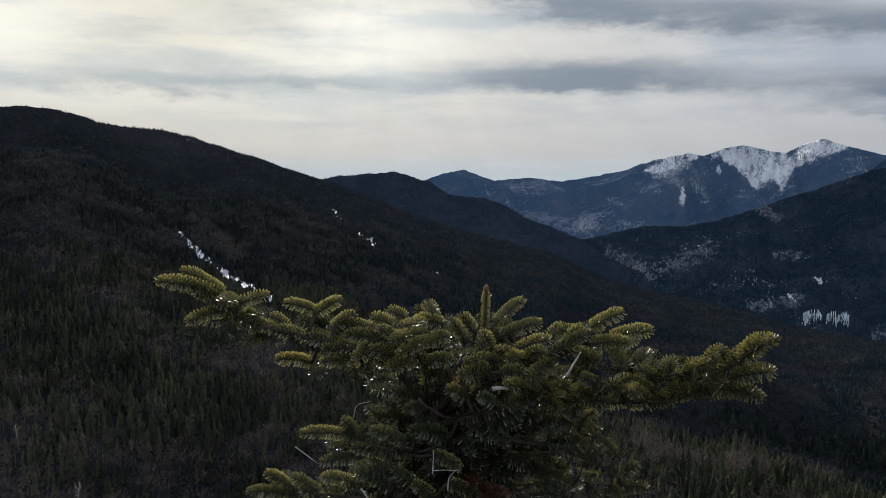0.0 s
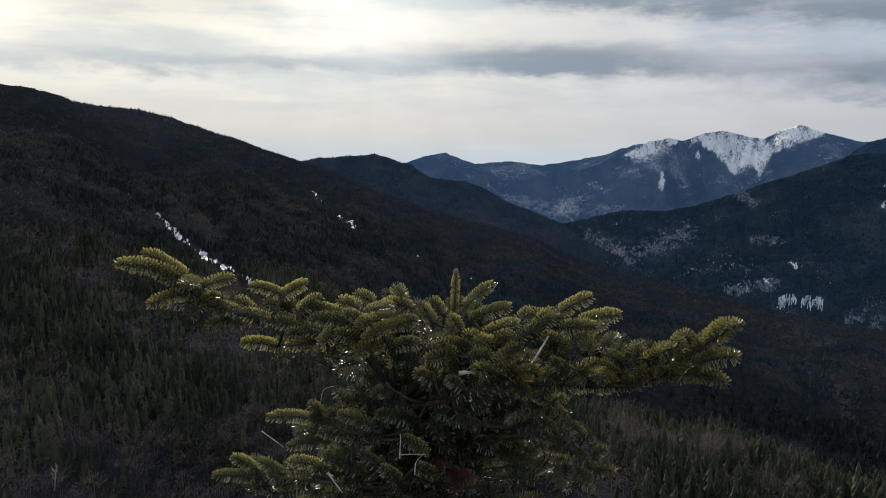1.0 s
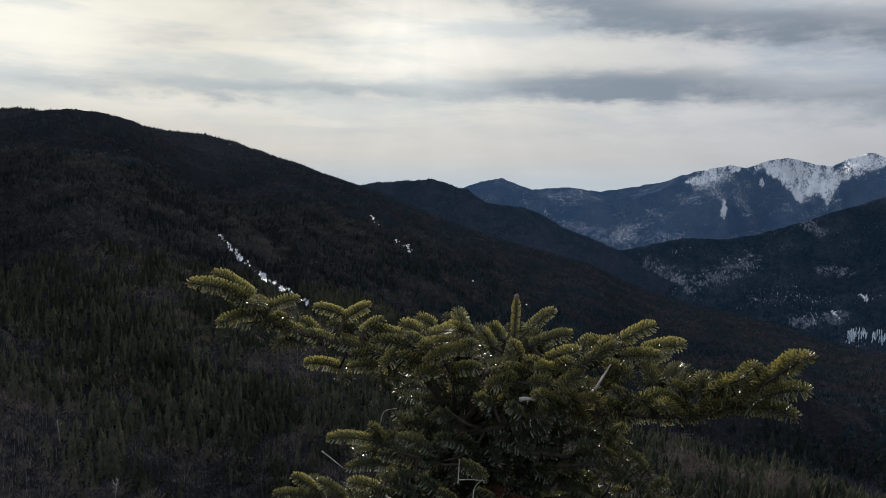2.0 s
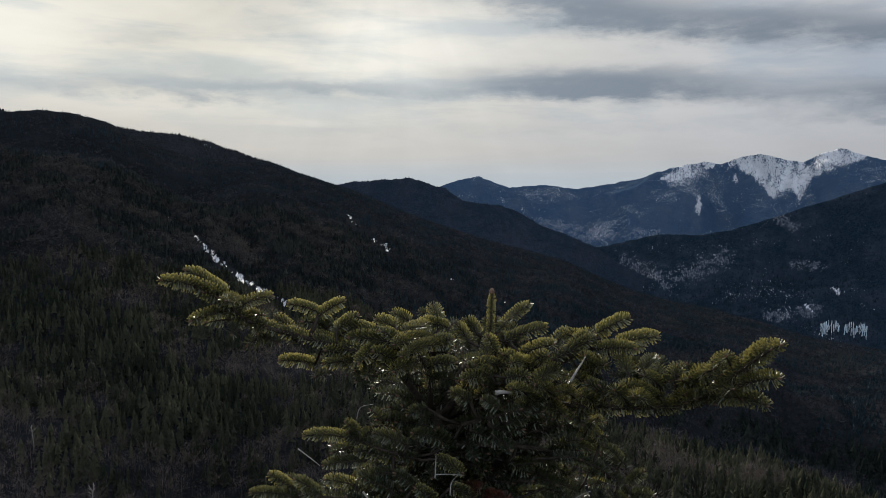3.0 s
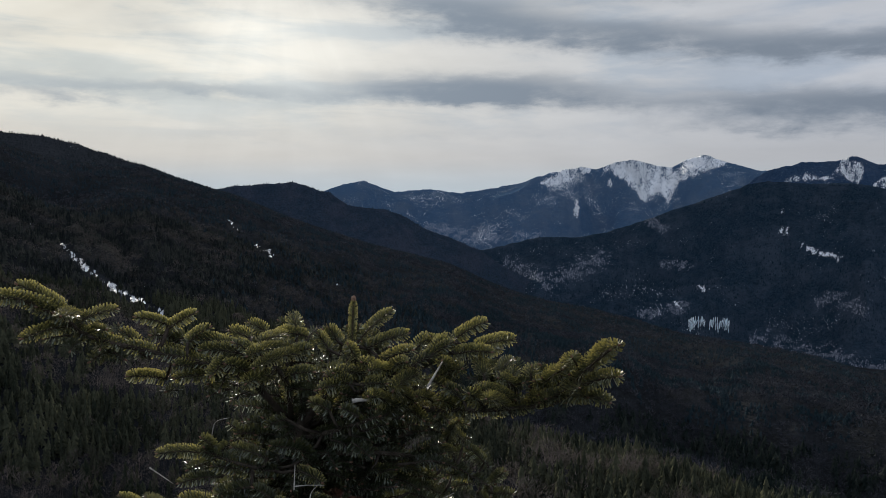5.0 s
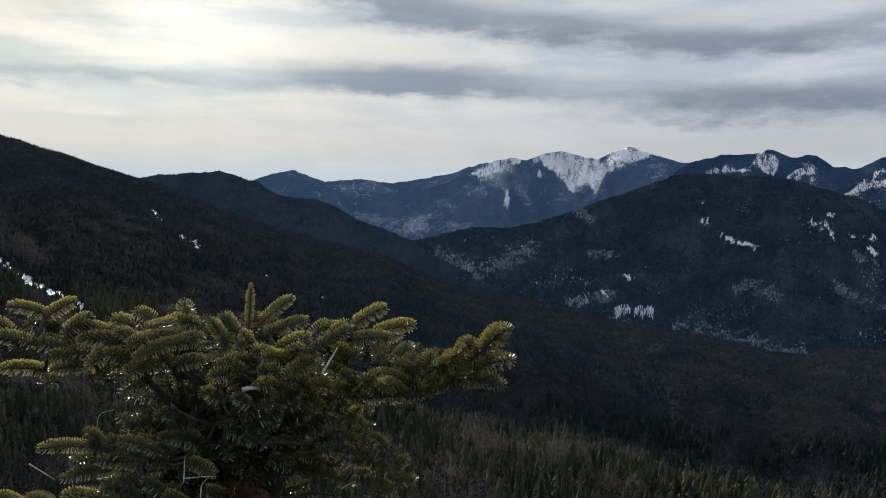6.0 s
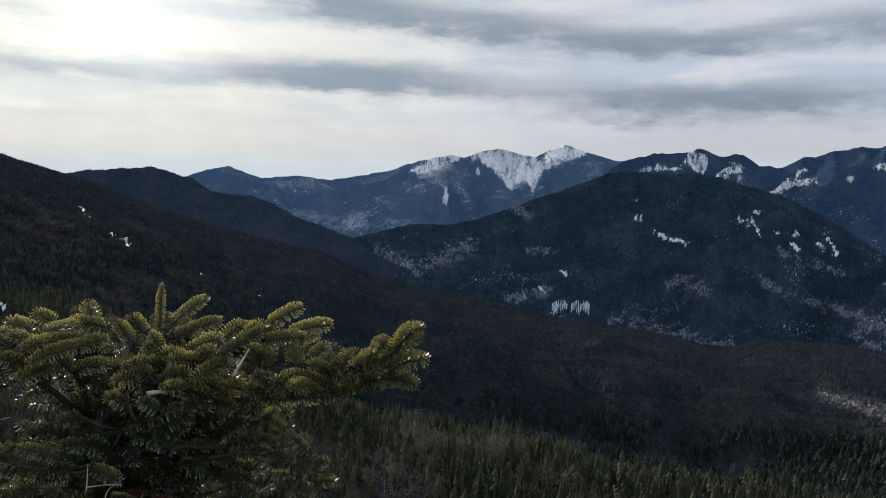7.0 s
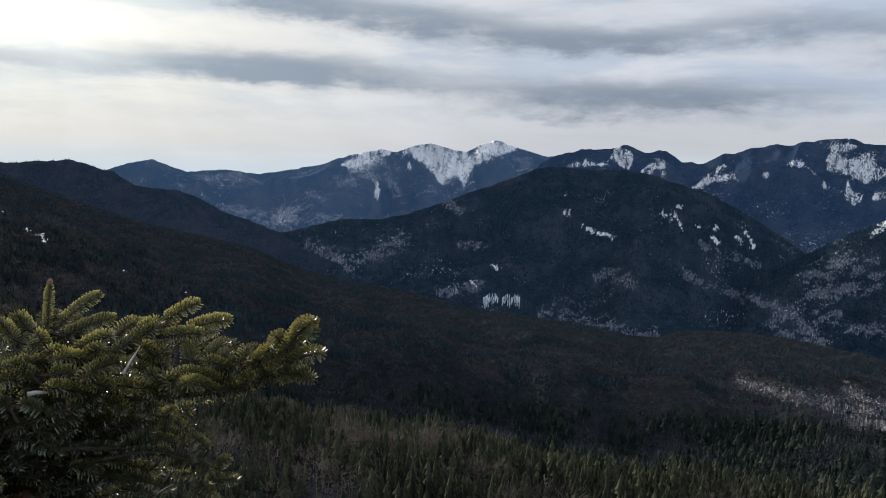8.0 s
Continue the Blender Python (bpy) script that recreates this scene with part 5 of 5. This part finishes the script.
# dense foliage in the heart of the crown, shade put into its dark tone
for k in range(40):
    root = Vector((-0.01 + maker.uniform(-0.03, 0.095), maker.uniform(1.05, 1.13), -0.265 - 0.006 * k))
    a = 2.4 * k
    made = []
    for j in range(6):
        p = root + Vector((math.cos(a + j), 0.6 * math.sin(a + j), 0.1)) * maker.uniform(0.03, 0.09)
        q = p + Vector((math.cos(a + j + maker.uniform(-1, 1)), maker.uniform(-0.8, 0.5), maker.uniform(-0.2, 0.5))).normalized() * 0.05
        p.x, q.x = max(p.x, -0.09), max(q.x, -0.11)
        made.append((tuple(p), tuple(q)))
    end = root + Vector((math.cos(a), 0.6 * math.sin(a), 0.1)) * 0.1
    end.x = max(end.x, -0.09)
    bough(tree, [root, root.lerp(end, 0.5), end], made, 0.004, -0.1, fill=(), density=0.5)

# boughs on the far side, which shade the heart of the crown
for k in range(34):
    root = Vector((-0.01, 1.06, maker.uniform(-0.58, -0.30)))
    a = math.pi * (0.12 + 0.50 * k / 33)
    way = Vector((math.cos(a), math.sin(a), 0.10))
    end = root + way * maker.uniform(0.14, 0.27)
    side = way.cross(Vector((0, 0, 1))).normalized()
    made = []
    for t in (0.45, 0.62, 0.8, 0.95):
        p = root.lerp(end, t)
        for s in (-1, 1):
            q = p + (side * s * 0.8 + way * 0.5 + Vector((0, 0, maker.uniform(-0.2, 0.3)))).normalized() * maker.uniform(0.045, 0.06)
            made.append((tuple(p), tuple(q)))
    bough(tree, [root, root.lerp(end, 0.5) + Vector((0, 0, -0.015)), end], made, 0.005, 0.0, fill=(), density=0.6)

bough(tree, [(-0.01, 1.03, -0.42), (0.03, 0.98, -0.40), (0.07, 0.95, -0.40)], [
    ((0.03, 0.98, -0.40), (0.045, 0.945, -0.385)), ((0.05, 0.96, -0.40), (0.085, 0.935, -0.398)), ((0.05, 0.96, -0.40), (0.06, 0.93, -0.415)),
    ((0.02, 0.99, -0.40), (0.01, 0.955, -0.41)),
], 0.004, 0.1, "dead branch with rust-brown needles", (), True)


def dead_twig(points, thick):
    bm = bmesh.new()
    pts = curve_points(points, 4)
    tube(bm, pts, [thick * (1 - 0.6 * k / (len(pts) - 1)) for k in range(len(pts))], 6)
    part("dead_twig", bm, DEAD_TWIG, tree, "pale grey bare dead twig")


for a, b, bow, thick in (
    ((-0.117, 0.963, -0.306), (-0.093, 0.947, -0.279), 0.006, 0.0012), ((-0.195, 0.970, -0.347), (-0.165, 0.964, -0.367), 0.001, 0.0014),
    ((-0.105, 0.935, -0.389), (-0.085, 0.926, -0.412), 0.001, 0.0022), ((0.006, 0.920, -0.386), (0.015, 0.925, -0.362), 0.003, 0.0013),
    ((0.150, 0.905, -0.236), (0.169, 0.910, -0.206), 0.0, 0.0026), ((0.058, 0.872, -0.242), (0.077, 0.870, -0.241), 0.001, 0.0048),
    ((0.178, 1.078, -0.463), (0.210, 1.078, -0.442), 0.002, 0.0017), ((-0.013, 0.921, -0.365), (-0.012, 0.931, -0.336), 0.0, 0.0013),
    ((-0.013, 0.923, -0.361), (0.024, 0.927, -0.363), 0.001, 0.0013),
):
    a, b = Vector(a) + Vector((0, 0, 0.002)), Vector(b) + Vector((0, 0, 0.002))
    dead_twig([a, (a + b) / 2 + Vector((-bow, 0, bow)), b], 0.7 * thick)


# winter buds at the tip of the leader
for k in range(5):
    a = 2 * math.pi * k / 5
    top = Vector((0.063, 1.089, -0.15)) + Vector((0.0022 * math.cos(a), 0.0022 * math.sin(a), 0.0)) * (k > 0)
    bm = bmesh.new()
    bmesh.ops.create_icosphere(bm, subdivisions=2, radius=0.0026 if k else 0.0036)
    for v in bm.verts:
        v.co.z *= 1.5
        v.co += top
    for f in bm.faces:
        f.smooth = True
    part("bud", bm, BUD, tree, "resinous orange-brown winter bud")


def dead_snag(height, turn):
    """A bleached dead conifer: a leaning stem with bare broken limbs."""
    snag = tagged(new("dead_tree"), "bleached grey dead tree with bare broken limbs", "dead tree", "dead trees on the slope")
    pick = random.Random(turn)
    lean = Vector((pick.uniform(-0.12, 0.12), pick.uniform(-0.12, 0.12), 1))
    stem = [lean * height * t for t in (0, 0.3, 0.6, 0.85, 1.0)]
    bm = bmesh.new()
    tube(bm, stem, [0.24, 0.20, 0.16, 0.11, 0.05], 6)
    part("trunk", bm, DEAD_TWIG, snag)
    for k in range(14):
        t, a = pick.uniform(0.35, 0.95), pick.uniform(0, 6.28)
        p = lean * height * t
        out = Vector((math.cos(a), math.sin(a), pick.uniform(0.1, 0.8))) * pick.uniform(1.8, 4.2) * (1.25 - t)
        bm = bmesh.new()
        tube(bm, [p, p + out * 0.5 + Vector((pick.uniform(-0.3, 0.3), pick.uniform(-0.3, 0.3), 0.35)), p + out + Vector((0, 0, pick.uniform(-0.5, 0.9)))], [0.13, 0.10, 0.04], 5)
        part("limb", bm, DEAD_TWIG, snag)
    return snag


first = dead_snag(10.5, 4)
SNAGS = [(SNAG_AT[0], SNAG_AT[1], 6.5), (-26.6, 290, 2), (-30.0, 340, 5), (31.0, 300, 4)]
for k, (bear, dist, spin) in enumerate(SNAGS):
    x, y = dist * math.sin(radians(bear)), dist * math.cos(radians(bear))
    z = float(near_height(np.array([x]), np.array([y]))[0])
    where = pose(x, y, z - 0.2, 0, 0, 60 * spin)
    if k == 0:
        first.matrix_basis = where
    else:
        copy_thing(first, where @ Matrix.Scale(1.0 - 0.06 * (k % 4), 4))
